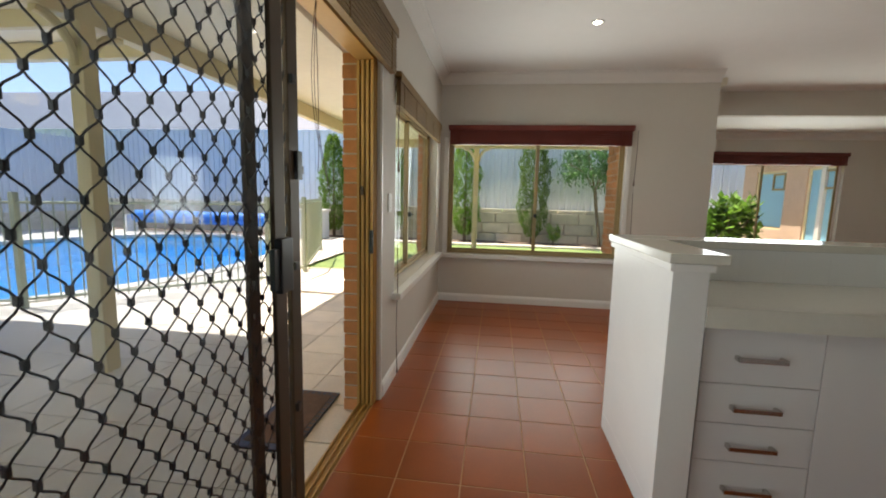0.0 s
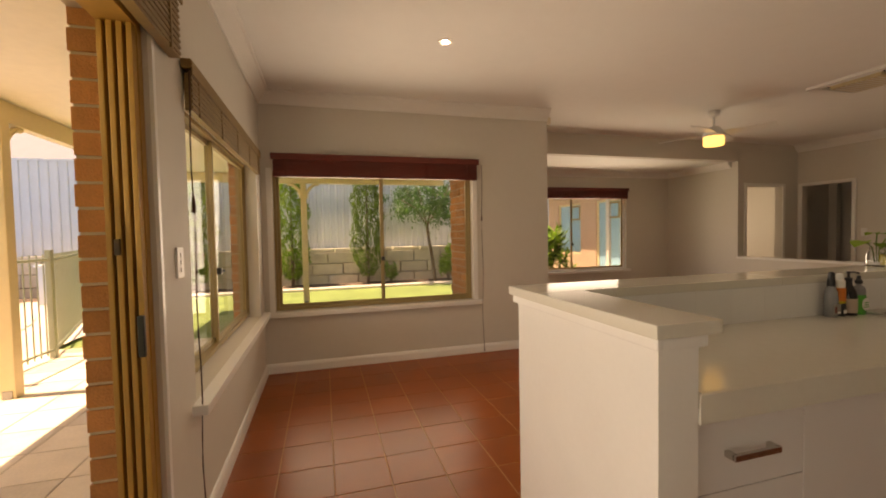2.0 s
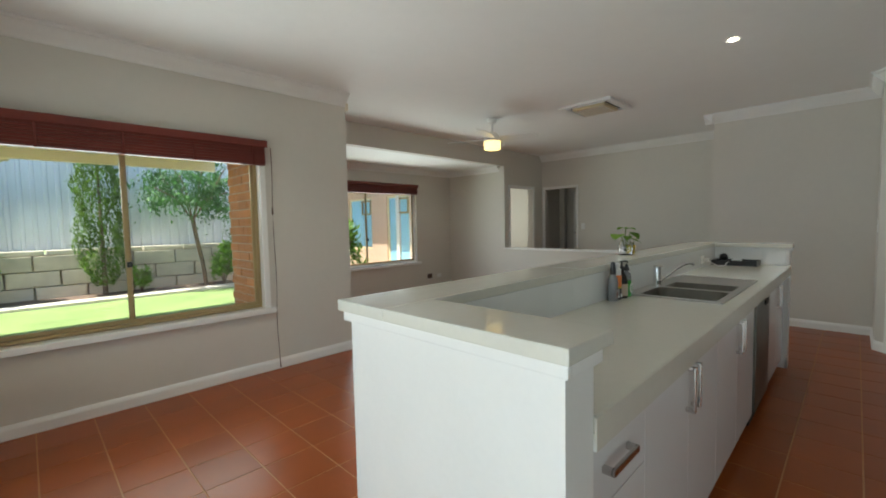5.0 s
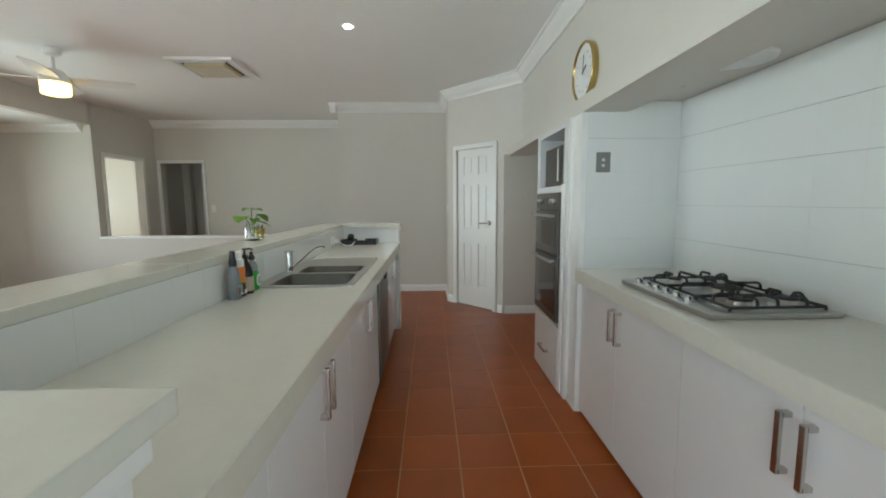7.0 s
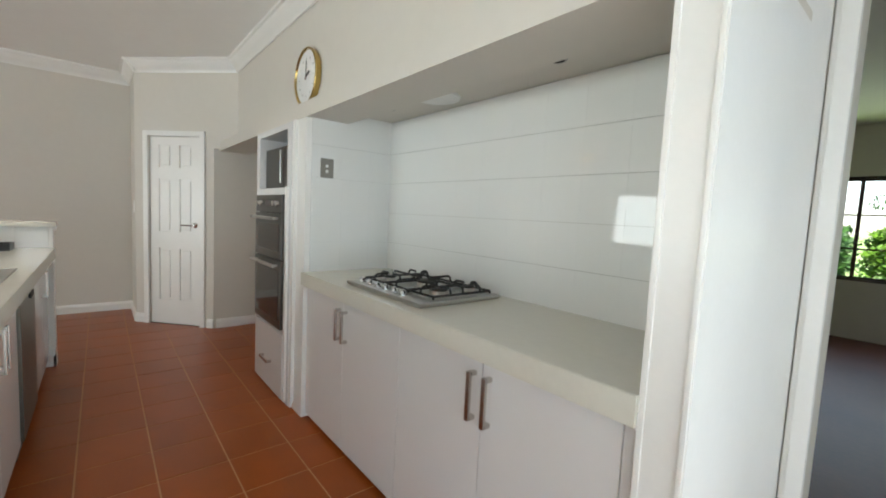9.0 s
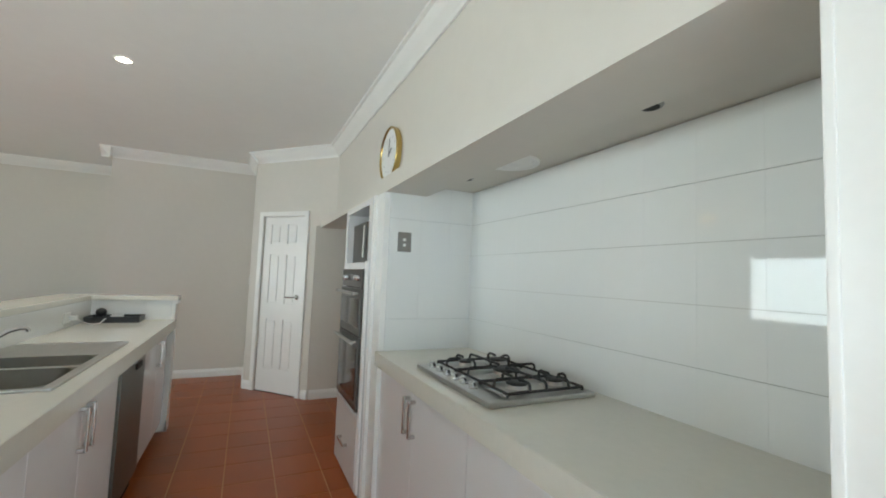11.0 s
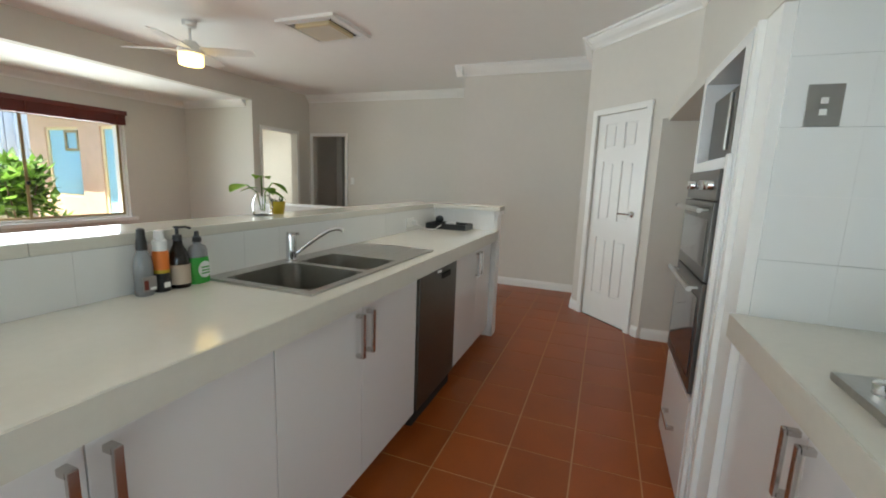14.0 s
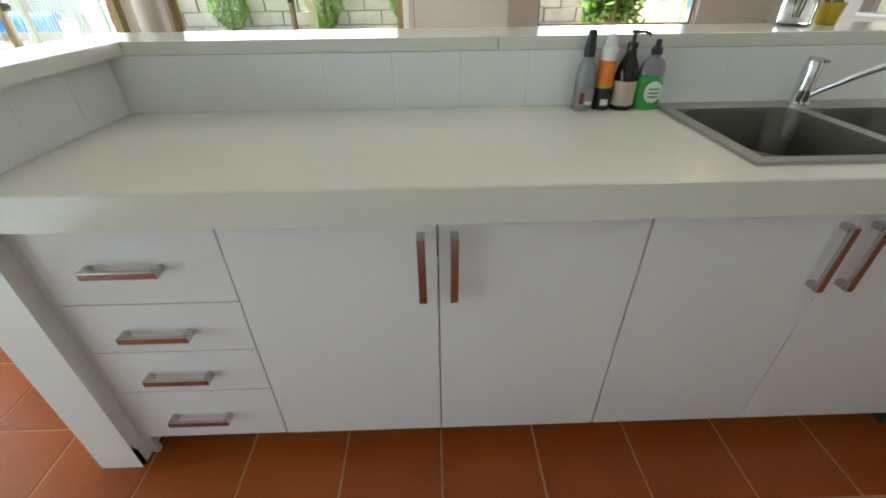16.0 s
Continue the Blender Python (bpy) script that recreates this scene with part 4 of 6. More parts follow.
# grey power plate on the recess side, sockets, fan grille and spot in the recess ceiling
pp = thing("power_point", (3.082, 0.655, 1.45), "satin grey two-switch power plate on the recess side", "power point")
part("plate", boxes((3.072, 3.0815, 0.615, 0.695, 1.445, 1.555), bev=0.003), M_GREYP, pp)
for z in (1.482, 1.512):
    part("switch", boxes((3.068, 3.073, 0.648, 0.664, z - 0.008, z + 0.008), bev=0.002), M_WHITE, pp)
p2 = thing("power_point", (1.30, 0.225, 0.98), "grey double power point on the splashback", "power point")
part("plate", boxes((1.235, 1.35, 0.2255, 0.234, 0.965, 1.04), bev=0.003), M_GREYP, p2)
for x in (1.265, 1.32):
    part("switch", boxes((x - 0.012, x + 0.012, 0.234, 0.238, 1.0, 1.02), bev=0.002), M_WHITE, p2)
ex = thing("exhaust_grille", (2.385, 0.415, 1.82), "round white slatted exhaust fan grille in the recess ceiling", "exhaust grille")
EXX, EXY, EXZ = 2.385, 0.415, 1.8315
part("ring", lathe([(0.118, 0), (0.114, -0.012), (0.098, -0.012), (0.098, 0)][::-1], 32, (EXX, EXY, EXZ)), M_TRIM, ex, smooth=True)
# flat dark disc paints the shade between the slats
part("backing", lathe([(0.098, -0.003), (0.098, -0.001)], 32, (EXX, EXY, EXZ)), M_DARK, ex)
for k in range(9):
    o = -0.084 + k * 0.021
    h = math.sqrt(0.098 ** 2 - o ** 2) - 0.003
    part("slat", boxes((EXX + o - 0.007, EXX + o + 0.007, EXY - h, EXY + h, EXZ - 0.012, EXZ - 0.008)), M_TRIM, ex)
part("centre_badge", boxes((EXX - 0.018, EXX + 0.018, EXY - 0.03, EXY + 0.03, EXZ - 0.015, EXZ - 0.0121)), M_WHITE, ex)
for x, y in ((2.77, 0.435), (1.69, 0.42)):
    sp = thing("recess_spot", (x, y, 1.825), "small unlit spot set in the recess ceiling", "spotlight", "recess spots")
    part("ring", lathe([(0.032, 0), (0.036, 0.006)], 20, (x, y, 1.8255)), M_GREYP, sp, smooth=True)
    part("lens", lathe([(0.024, 0), (0.024, 0.002)], 18, (x, y, 1.8232)), M_DARK, sp)

# ---- oven tower ----
tw = thing("oven_tower", (3.70, 0.5, 0), "white laminate oven tower with microwave niche and drawer", "cabinet")
TX0, TX1 = 3.264, 3.965
TF = 0.792
part("body", boxes((TX0, 3.335, 0.19, TF, 0.0, 1.770), (3.905, TX1, 0.19, TF, 0.0, 1.770), (3.335, 3.905, 0.19, 0.21, 0.0, 1.770), (3.335, 3.905, 0.21, TF, 1.342, 1.385), (3.335, 3.905, 0.21, TF, 1.735, 1.770), (3.335, 3.905, 0.21, TF, 0.470, 0.492), (3.335, 3.905, 0.21, TF - 0.02, 0.03, 0.05)), M_CAB, tw)
td = part("drawer", boxes((3.337, 3.903, TF - 0.002, TF + 0.016, 0.05, 0.466), bev=0.002), M_CAB, tw)
bar_handle(td, 3.62, TF + 0.016, 0.24, 0.17, False, 1)
part("edge_strip", boxes((3.296, 3.331, TF, TF + 0.014, 0.05, 1.39), bev=0.003), M_TRIM, tw)
ov = thing("double_oven", (3.70, 0.5, 0.493), "stainless and black glass double wall oven", "oven")
OX0, OX1 = 3.345, 3.895
part("oven_body", boxes((OX0 + 0.02, OX1 - 0.02, 0.25, TF + 0.004, 0.493, 1.341)), M_DARK, ov)
cp = part("control_panel", boxes((OX0, OX1, TF + 0.005, TF + 0.022, 1.228, 1.341), bev=0.003), M_OVEN, ov)
for x in (3.42, 3.485, 3.755, 3.82):
    k = lathe([(0.020, 0), (0.018, 0.018), (0.012, 0.020)], 16)
    k.transform(pose(x, TF + 0.0225, 1.285, -90, 0, 0))
    part("knob", k, M_CHROME, cp, smooth=True)
part("display", boxes((3.56, 3.68, TF + 0.0222, TF + 0.0235, 1.265, 1.305)), M_DGLASS, cp)
for z0, z1 in ((0.935, 1.222), (0.498, 0.928)):
    d = part("oven_door", boxes((OX0, OX1, TF + 0.005, TF + 0.026, z0, z1), bev=0.003), M_OVEN, ov, "steel-framed dark glass door")
    part("door_glass", boxes((OX0 + 0.045, OX1 - 0.045, TF + 0.0262, TF + 0.0285, z0 + 0.05, z1 - 0.065)), M_DGLASS, d)
    h = bmesh.new()
    cyl(h, (OX0 + 0.03, TF + 0.062, z1 - 0.03), (OX1 - 0.03, TF + 0.062, z1 - 0.03), 0.010, seg=14)
    for x in (OX0 + 0.07, OX1 - 0.07):
        cyl(h, (x, TF + 0.026, z1 - 0.03), (x, TF + 0.062, z1 - 0.03), 0.007, seg=10)
    part("door_handle", h, M_STEEL, d, "steel rail handle")
mw = thing("microwave", (3.75, 0.5, 1.385), "dark steel microwave oven set in the niche", "microwave")
part("case", boxes((3.40, 3.89, 0.40, 0.735, 1.3855, 1.66), bev=0.006), M_BLACK, mw)
part("door", boxes((3.52, 3.89, 0.735, 0.752, 1.39, 1.655), bev=0.004), M_OVEN, mw)
part("door_window", boxes((3.57, 3.86, 0.7522, 0.754, 1.42, 1.63)), M_DGLASS, mw)
part("control_panel", boxes((3.40, 3.517, 0.735, 0.750, 1.39, 1.655), bev=0.003), M_OVEN, mw)
part("dial", lathe([(0.022, 0), (0.02, 0.012)], 16, (0, 0, 0)), M_CHROME, mw)
bpy.data.objects[mw.children[-1].name].matrix_basis = pose(3.458 - 3.75, 0.750 - 0.5, 1.47 - 1.385, -90, 0, 0) @ pose(3.75, 0.5, 1.385)
h = bmesh.new()
cyl(h, (3.532, 0.768, 1.42), (3.532, 0.768, 1.63), 0.008, seg=10)
part("handle", h, M_STEEL, mw)

# ---- wall clock ----
ck = thing("wall_clock", (3.36, YKU, 2.05), "round white wall clock with brushed brass rim", "clock")
CKP = pose(3.35, YKU + 0.001, 2.065, -90, 0, 0)
for nm, prof, m_, lab in (("rim", [(0.135, 0), (0.145, 0.002), (0.148, 0.034), (0.145, 0.038), (0.140, 0.038), (0.137, 0.03), (0.135, 0.02)], M_BRASS, "brushed brass rim"), ("face", [(0.135, 0.0), (0.135, 0.026)], M_FACE, "")):
    b = lathe([(1.18 * r, h) for r, h in prof], 48)
    b.transform(CKP)
    part(nm, b, m_, ck, lab, smooth=nm == "rim")
for nm, a, ln, w in (("hour_pointer", 65, 0.060, 0.005), ("minute_pointer", 5, 0.098, 0.0035)):
    b = boxes((-w, w, -0.015, ln, 0.030, 0.032))
    b.transform(CKP @ pose(0, 0, 0, 0, 0, 180 - a))
    part(nm, b, M_BLACK, ck)
for k in range(12):
    b = boxes((-0.0025, 0.0025, 0.108, 0.122 if k % 3 else 0.115, 0.0262, 0.0275))
    b.transform(CKP @ pose(0, 0, 0, 0, 0, 30 * k))
    part("hour_mark", b, M_GREYP, ck)


# ---- doors ----
def panel_door(name, m, w, h, label, knob_side=1, material=M_TRIM, both=True):
    """A six-panel door leaf in its own frame: x along the width, y out of its face, z up."""
    root = new(name)
    root.matrix_world = m
    tagged(root, label, "door", "", "structure")
    t = 0.036
    bm = bmesh.new()
    sx = [0.0, 0.095, w / 2 - 0.045, w / 2 + 0.045, w - 0.095, w]
    sz = [h * f for f in (0.0, 0.13, 0.41, 0.50, 0.78, 0.84, 0.955, 1.0)]
    for a, b in ((0, 1), (2, 3), (4, 5)):
        box(bm, sx[a], sx[b], -t, 0, 0, h)
    for a, b in ((0, 1), (2, 3), (4, 5), (6, 7)):
        for c, d in ((1, 2), (3, 4)):
            box(bm, sx[c], sx[d], -t, 0, sz[a], sz[b])
    part("door_leaf", bm, material, root, local=True)
    for c, d in ((1, 2), (3, 4)):
        for a, b in ((1, 2), (3, 4), (5, 6)):
            p = boxes((sx[c], sx[d], -t + 0.006, -0.010, sz[a], sz[b]))
            box(p, sx[c] + 0.022, sx[d] - 0.022, -0.011, -0.003, sz[a] + 0.022, sz[b] - 0.022, 0.006)
            part("panel", p, material, root, local=True)
    kx = w - 0.06 if knob_side > 0 else 0.06
    k = lathe([(0.026, 0), (0.026, 0.006), (0.012, 0.010), (0.010, 0.040)], 18)
    k.transform(pose(kx, 0, 1.0, -90, 0, 0))
    tube(k, [(kx, 0.04, 1.0), (kx - 0.02 * knob_side, 0.046, 1.0), (kx - 0.115 * knob_side, 0.046, 0.998)], 0.008, 8)
    part("door_handle", k, M_CHROME, root, "satin chrome lever handle", smooth=True, local=True)
    return root


# pantry door in the diagonal wall: the wall's run goes from its north end; the room lies on the run's right
DM = pose(DX0, DY0, 0, 0, 0, DANG)
panel_door("door_1", DM @ pose(0.711, 0.010, FLOOR + 0.006, 0, 0, 180), 0.552, 1.85, "white six-panel pantry door, closed", -1)
arch = boxes((0.103, 0.155, -0.020, -0.001, 0, 1.945), (0.715, 0.767, -0.020, -0.001, 0, 1.945), (0.155, 0.715, -0.020, -0.001, 1.895, 1.945), bev=0.005)
arch.transform(DM)
structure("trim_pantry_architrave", arch, M_TRIM, "white moulded architrave of the pantry door", "architrave")
# solid dark strip that paints the shade in the gap below the door
sil = boxes((0.155, 0.715, 0.0, 0.05, FLOOR - 0.004, FLOOR + 0.005))
sil.transform(DM)
structure("pantry_threshold", sil, M_DARK, "near-black strip painted as the shade under the pantry door", "threshold")

# passage openings: jambs, architraves, an ajar panel door in the hall
structure("trim_passage_doorway", boxes((6.590, 6.639, YD - 0.018, YD - 0.001, 0, 1.988), (7.401, 7.450, YD - 0.018, YD - 0.001, 0, 1.988), (6.639, 7.401, YD - 0.018, YD - 0.001, 1.941, 1.988), bev=0.004), M_TRIM, "white architrave of the passage doorway", "architrave")
structure("trim_hall_doorway", boxes((XE - 0.018, XE - 0.001, 5.285, 5.334, 0, 1.988), (XE - 0.018, XE - 0.001, 5.996, 6.045, 0, 1.988), (XE - 0.018, XE - 0.001, 5.334, 5.996, 1.941, 1.988), bev=0.004), M_TRIM, "white architrave of the hall doorway", "architrave")
panel_door("door_2", pose(9.04, 5.34, FLOOR + 0.004, 0, 0, 90), 0.72, 1.90, "white six-panel door in the dim hall", 1)
panel_door("door_3", pose(6.60, YD + 0.86, FLOOR + 0.004, 0, 0, -90), 0.74, 1.90, "white six-panel door standing open", 1)


def wall_switch(at, normal_axis, sgn, label, n=1):
    root = thing("light_switch", at, label, "light switch", "wall switches")
    x, y, z = at
    if normal_axis == "x":
        b = boxes((*sorted((x, x + sgn * 0.008)), y - 0.036, y + 0.036, z, z + 0.115), bev=0.003)
    else:
        b = boxes((x - 0.036, x + 0.036, *sorted((y, y + sgn * 0.008)), z, z + 0.115), bev=0.003)
    part("plate", b, M_WHITE, root)
    for k in range(n):
        zz = z + 0.0575 + (k - (n - 1) / 2) * 0.028
        if normal_axis == "x":
            b = boxes((*sorted((x + sgn * 0.008, x + sgn * 0.012)), y - 0.008, y + 0.008, zz - 0.009, zz + 0.009), bev=0.0015)
        else:
            b = boxes((x - 0.008, x + 0.008, *sorted((y + sgn * 0.008, y + sgn * 0.012)), zz - 0.009, zz + 0.009), bev=0.0015)
        part("rocker", b, M_TRIM, root)


wall_switch((XW + 0.001, 2.93, 1.15), "x", 1, "white three-switch plate between slider and window", 3)
wall_switch((XE - 0.001, 5.19, 1.145), "x", -1, "white switch plate beside the hall doorway", 1)
wall_switch((6.02, YP + 0.001, 1.14), "y", 1, "white switch plate on the pantry return", 1)
wp = thing("wall_outlet", (5.85, YB, 0.26), "brown wall outlet plate under the alcove window", "wall outlet")
part("plate", boxes((5.79, 5.91, YB - 0.010, YB - 0.001, 0.25, 0.34), bev=0.003), M_CORD, wp)
w2 = thing("wall_outlet", (6.10, YB, 0.26), "small white wall outlet plate in the alcove", "wall outlet")
part("plate", boxes((6.05, 6.16, YB - 0.010, YB - 0.001, 0.25, 0.32), bev=0.003), M_WHITE, w2)


# ---- ceiling fittings ----
def downlight(x, y, watts):
    root = thing("downlight", (x, y, CEIL - 0.012), "small round recessed downlight, lit", "downlight", "ceiling downlights")
    part("ring", lathe([(0.036, -0.001), (0.045, -0.006), (0.052, -0.003), (0.053, 0.0)], 24, (x, y, CEIL - 0.001)), M_WHITE, root, smooth=True)
    part("lens", lathe([(0.020, -0.009), (0.022, -0.0065)], 20, (x, y, CEIL - 0.001)), M_LAMP, root)
    s = new("downlight_beam", bpy.data.lights.new("downlight_beam", "SPOT"))
    s.data.energy, s.data.spot_size, s.data.spot_blend, s.data.shadow_soft_size, s.data.color = watts, radians(130), 0.8, 0.03, (1.0, 0.93, 0.82)
    s.matrix_world = look((x, y, CEIL - 0.02), (x, y, 0))
    return root


downlight(1.133, 3.907, 8)
downlight(4.055, 2.227, 8)

fan = thing("ceiling_fan", (4.55, 4.83, 2.20), "white four-blade ceiling fan with glowing drum light", "ceiling fan")
FX, FY = 4.55, 4.83
part("canopy", lathe([(0.030, -0.062), (0.058, -0.045), (0.062, -0.001)], 24, (FX, FY, CEIL)), M_WHITE, fan, smooth=True)
b = bmesh.new()
cyl(b, (FX, FY, 2.42), (FX, FY, 2.56), 0.013, seg=14)
part("rod", b, M_WHITE, fan)
part("motor", lathe([(0.045, 0.10), (0.055, 0.11), (0.105, 0.05), (0.11, 0.0)][::-1], 28, (FX, FY, 2.322)), M_WHITE, fan, smooth=True)
part("light_shade", lathe([(0.092, 0), (0.102, 0.006), (0.104, 0.086), (0.100, 0.096)], 28, (FX, FY, 2.224)), M_FANLAMP, fan, "glowing amber drum shade", smooth=True)
for k in range(4):
    bl = bmesh.new()
    rows = []
    for i in range(7):
        t = i / 6
        w = 0.045 + 0.03 * math.sin(math.pi * min(1, t * 0.8 + 0.15))
        rows.append([(0.10 + 0.47 * t, -w, 0.012), (0.10 + 0.47 * t, w, -0.012)])
    top = [[bl.verts.new((x, y, z + 0.004)) for x, y, z in r] for r in rows]
    bot = [[bl.verts.new((x, y, z - 0.003)) for x, y, z in r] for r in rows]
    for i in range(6):
        bl.faces.new((top[i][0], top[i + 1][0], top[i + 1][1], top[i][1]))
        bl.faces.new((bot[i][1], bot[i + 1][1], bot[i + 1][0], bot[i][0]))
        bl.faces.new((top[i][0], bot[i][0], bot[i + 1][0], top[i + 1][0]))
        bl.faces.new((top[i][1], top[i + 1][1], bot[i + 1][1], bot[i][1]))
    bl.faces.new((top[0][0], top[0][1], bot[0][1], bot[0][0]))
    bl.faces.new((top[6][1], top[6][0], bot[6][0], bot[6][1]))
    bl.transform(pose(FX, FY, 2.355, 0, 0, 25 + 90 * k))
    part("blade", bl, M_WHITE, fan, smooth=False)
ac = thing("ceiling_air_vent", (5.04, 3.72, CEIL - 0.03), "square cream ceiling air conditioning vent with dark slots", "air vent")
AX, AY, AH = 5.035, 3.715, 0.305
part("frame", boxes((AX - AH, AX + AH, AY - AH, AY - AH + 0.06, CEIL - 0.026, CEIL - 0.001), (AX - AH, AX + AH, AY + AH - 0.06, AY + AH, CEIL - 0.026, CEIL - 0.001), (AX - AH, AX - AH + 0.06, AY - AH + 0.06, AY + AH - 0.06, CEIL - 0.026, CEIL - 0.001), (AX + AH - 0.06, AX + AH, AY - AH + 0.06, AY + AH - 0.06, CEIL - 0.026, CEIL - 0.001)), M_TRIM, ac)
# dark sheet in place of the shaded depth inside the vent
part("backing", boxes((AX - AH + 0.06, AX + AH - 0.06, AY - AH + 0.06, AY + AH - 0.06, CEIL - 0.008, CEIL - 0.002)), M_DARK, ac)
for k in range(4):
    f = boxes((-0.222, 0.222, -0.238, -0.232, -0.030, -0.008))
    f.transform(pose(0, 0, 0, 0, 0, 90 * k))
    f.transform(Matrix.Translation((AX, AY, CEIL)))
    part("louvre", f, M_TRIM, ac)
part("centre_panel", boxes((AX - 0.185, AX + 0.185, AY - 0.185, AY + 0.185, CEIL - 0.042, CEIL - 0.009), bev=0.008), M_CREAM, ac, "cream centre panel")
for k in range(9):
    o = -0.15 + k * 0.0375
    part("slat", boxes((AX - 0.16, AX + 0.16, AY + o - 0.006, AY + o + 0.006, CEIL - 0.047, CEIL - 0.0425)), M_TRIM, ac)


# ---- blinds ----
def roman_blind(name, axis, a0, a1, at, sgn, ztop, zbot, material, label, cord=None, deep=1.0):
    """A folded woven-slat roman blind under a pelmet; sgn: way into the room."""
    root = thing(name, ((a0 + a1) / 2, at, zbot) if axis == "x" else (at, (a0 + a1) / 2, zbot), label, "blind", "window blinds")

    def b(bm, u0, u1, d0, d1, w0, w1, bev=0.0):
        d0, d1 = sorted((at + sgn * deep * d0, at + sgn * deep * d1))
        box(bm, *((u0, u1, d0, d1) if axis == "x" else (d0, d1, u0, u1)), w0, w1, bev=bev)
    hd = bmesh.new()
    b(hd, a0, a1, 0.001, 0.075, ztop - 0.035, ztop, 0.006)
    b(hd, a0 + 0.004, a1 - 0.004, 0.070, 0.080, ztop - 0.06, ztop - 0.005, 0.004)
    part("headrail", hd, material, root)
    n = max(4, round((ztop - 0.05 - zbot) / 0.011))
    for k in range(n):
        z = zbot + (ztop - 0.05 - zbot) * k / n
        s = bmesh.new()
        b(s, a0 + 0.02, a1 - 0.02, 0.012, 0.062 + 0.006 * (k % 2), z, z + 0.0095, 0.002)
        part("slat", s, material, root)
    for k in range(5):
        u = a0 + 0.12 + (a1 - a0 - 0.24) * k / 4
        s = bmesh.new()
        b(s, u - 0.008, u + 0.008, 0.060, 0.072, zbot - 0.004, ztop - 0.05, 0.002)
        part("ladder_tape", s, material, root)
    if cord:
        u, zc0, d = cord
        c = bmesh.new()
        pts = [(u + 0.006 * math.sin(k), at + sgn * (0.03 + 0.004 * math.cos(k * 1.3)), ztop - 0.05 - (ztop - 0.05 - zc0) * k / 14) for k in range(15)]
        if axis == "y":
            pts = [(q, p, r) for p, q, r in pts]
        tube(c, pts, 0.003, 6)
        part("cord", c, M_CORD, root)
        for p, up, r in ((pts[4], 0.03, 0.009), (pts[-1], 0.0, 0.007)):
            part("cord_toggle", cyl(bmesh.new(), (p[0], p[1], p[2] - 0.03), (p[0], p[1], p[2] + up), r, 0.0045, 10), M_CORD, root)
    return root


roman_blind("roman_blind", "x", -0.14, 1.84, YA - 0.013, -1, 2.045, 1.835, M_BLIND, "dark mahogany slatted roman blind folded up over the window", (1.88, 0.09, 0))
roman_blind("roman_blind", "x", 3.38, 5.545, YB - 0.001, -1, 2.035, 1.85, M_BLIND, "dark mahogany slatted roman blind folded up in the alcove")
roman_blind("roman_blind", "y", 3.04, 4.96, XW + 0.001, 1, 2.015, 1.815, M_BLIND2, "honey brown slatted roman blind folded up over the side window", (3.035, 0.10, 0), deep=0.55)
roman_blind("roman_blind", "y", -0.02, 2.915, XW + 0.001, 1, 2.215, 1.955, M_BLIND2, "honey brown slatted roman blind folded up over the slider", deep=0.7)


# ---- slider: frame, glass door, security door ----
structure("slider_track", boxes((-0.352, -0.257, 0.02, 2.715, -0.01, 0.024), (-0.340, -0.332, 0.02, 2.715, 0.024, 0.040), (-0.306, -0.298, 0.02, 2.715, 0.024, 0.040), (-0.276, -0.268, 0.02, 2.715, 0.024, 0.040), bev=0.002), M_GOLD, "bronze aluminium slider floor track", "door track")
structure("slider_head", boxes((-0.352, -0.25, 0.02, 2.715, 1.965, 2.018), bev=0.003), M_GOLD, "bronze aluminium slider head", "door frame")
jm = boxes((-0.350, -0.25, 2.685, 2.718, 0.0, 1.964))
for x in (-0.339, -0.313, -0.287, -0.261):
    box(jm, x - 0.008, x + 0.008, 2.655, 2.69, 0.0, 1.964, 0.004)
structure("slider_jamb", jm, M_GOLD, "ribbed bronze aluminium slider jamb", "door frame")
structure("trim_slider", boxes((XW - 0.012, XW + 0.012, 2.722, 2.745, 0.0, 2.02), bev=0.003), M_TRIM, "white reveal strip beside the slider", "trim")
ct = thing("door_catch", (-0.26, 2.66, 1.0), "black slider catch on the jamb", "catch")
part("catch_plate", boxes((-0.270, -0.250, 2.640, 2.6545, 0.93, 1.06), bev=0.004), M_BLACK, ct)
c2 = thing("door_catch", (-0.314, 2.66, 1.25), "small bronze strike on the slider jamb", "catch")
part("catch_plate", boxes((-0.322, -0.306, 2.643, 2.6545, 1.25, 1.30), bev=0.003), M_BRONZE, c2)

fd = thing("glass_door_fixed", (-0.324, 0.8, 0.03), "fixed glass slider panel in bronze frame", "glass door", "", "structure")
part("stile", boxes((-0.332, -0.316, 1.585, 1.640, 0.03, 1.965), bev=0.004), M_BRONZE, fd)
part("bottom_rail", boxes((-0.334, -0.314, 0.05, 1.585, 0.03, 0.12)), M_BRONZE, fd)
part("top_rail", boxes((-0.334, -0.314, 0.05, 1.585, 1.90, 1.965)), M_BRONZE, fd)
part("pane", boxes((-0.326, -0.322, 0.05, 1.585, 0.12, 1.90)), M_TINT, fd, "grey-blue tinted door glass").visible_shadow = False
gd = thing("glass_door", (-0.27, 0.8, 0.03), "sliding glass door slid open, in bronze frame with black lock", "glass door", "", "structure")
part("stile", boxes((-0.278, -0.262, 1.640, 1.708, 0.03, 1.965), bev=0.004), M_BRONZE, gd)
part("bottom_rail", boxes((-0.280, -0.260, 0.15, 1.640, 0.03, 0.11)), M_BRONZE, gd)
part("top_rail", boxes((-0.280, -0.260, 0.15, 1.640, 1.90, 1.965)), M_BRONZE, gd)
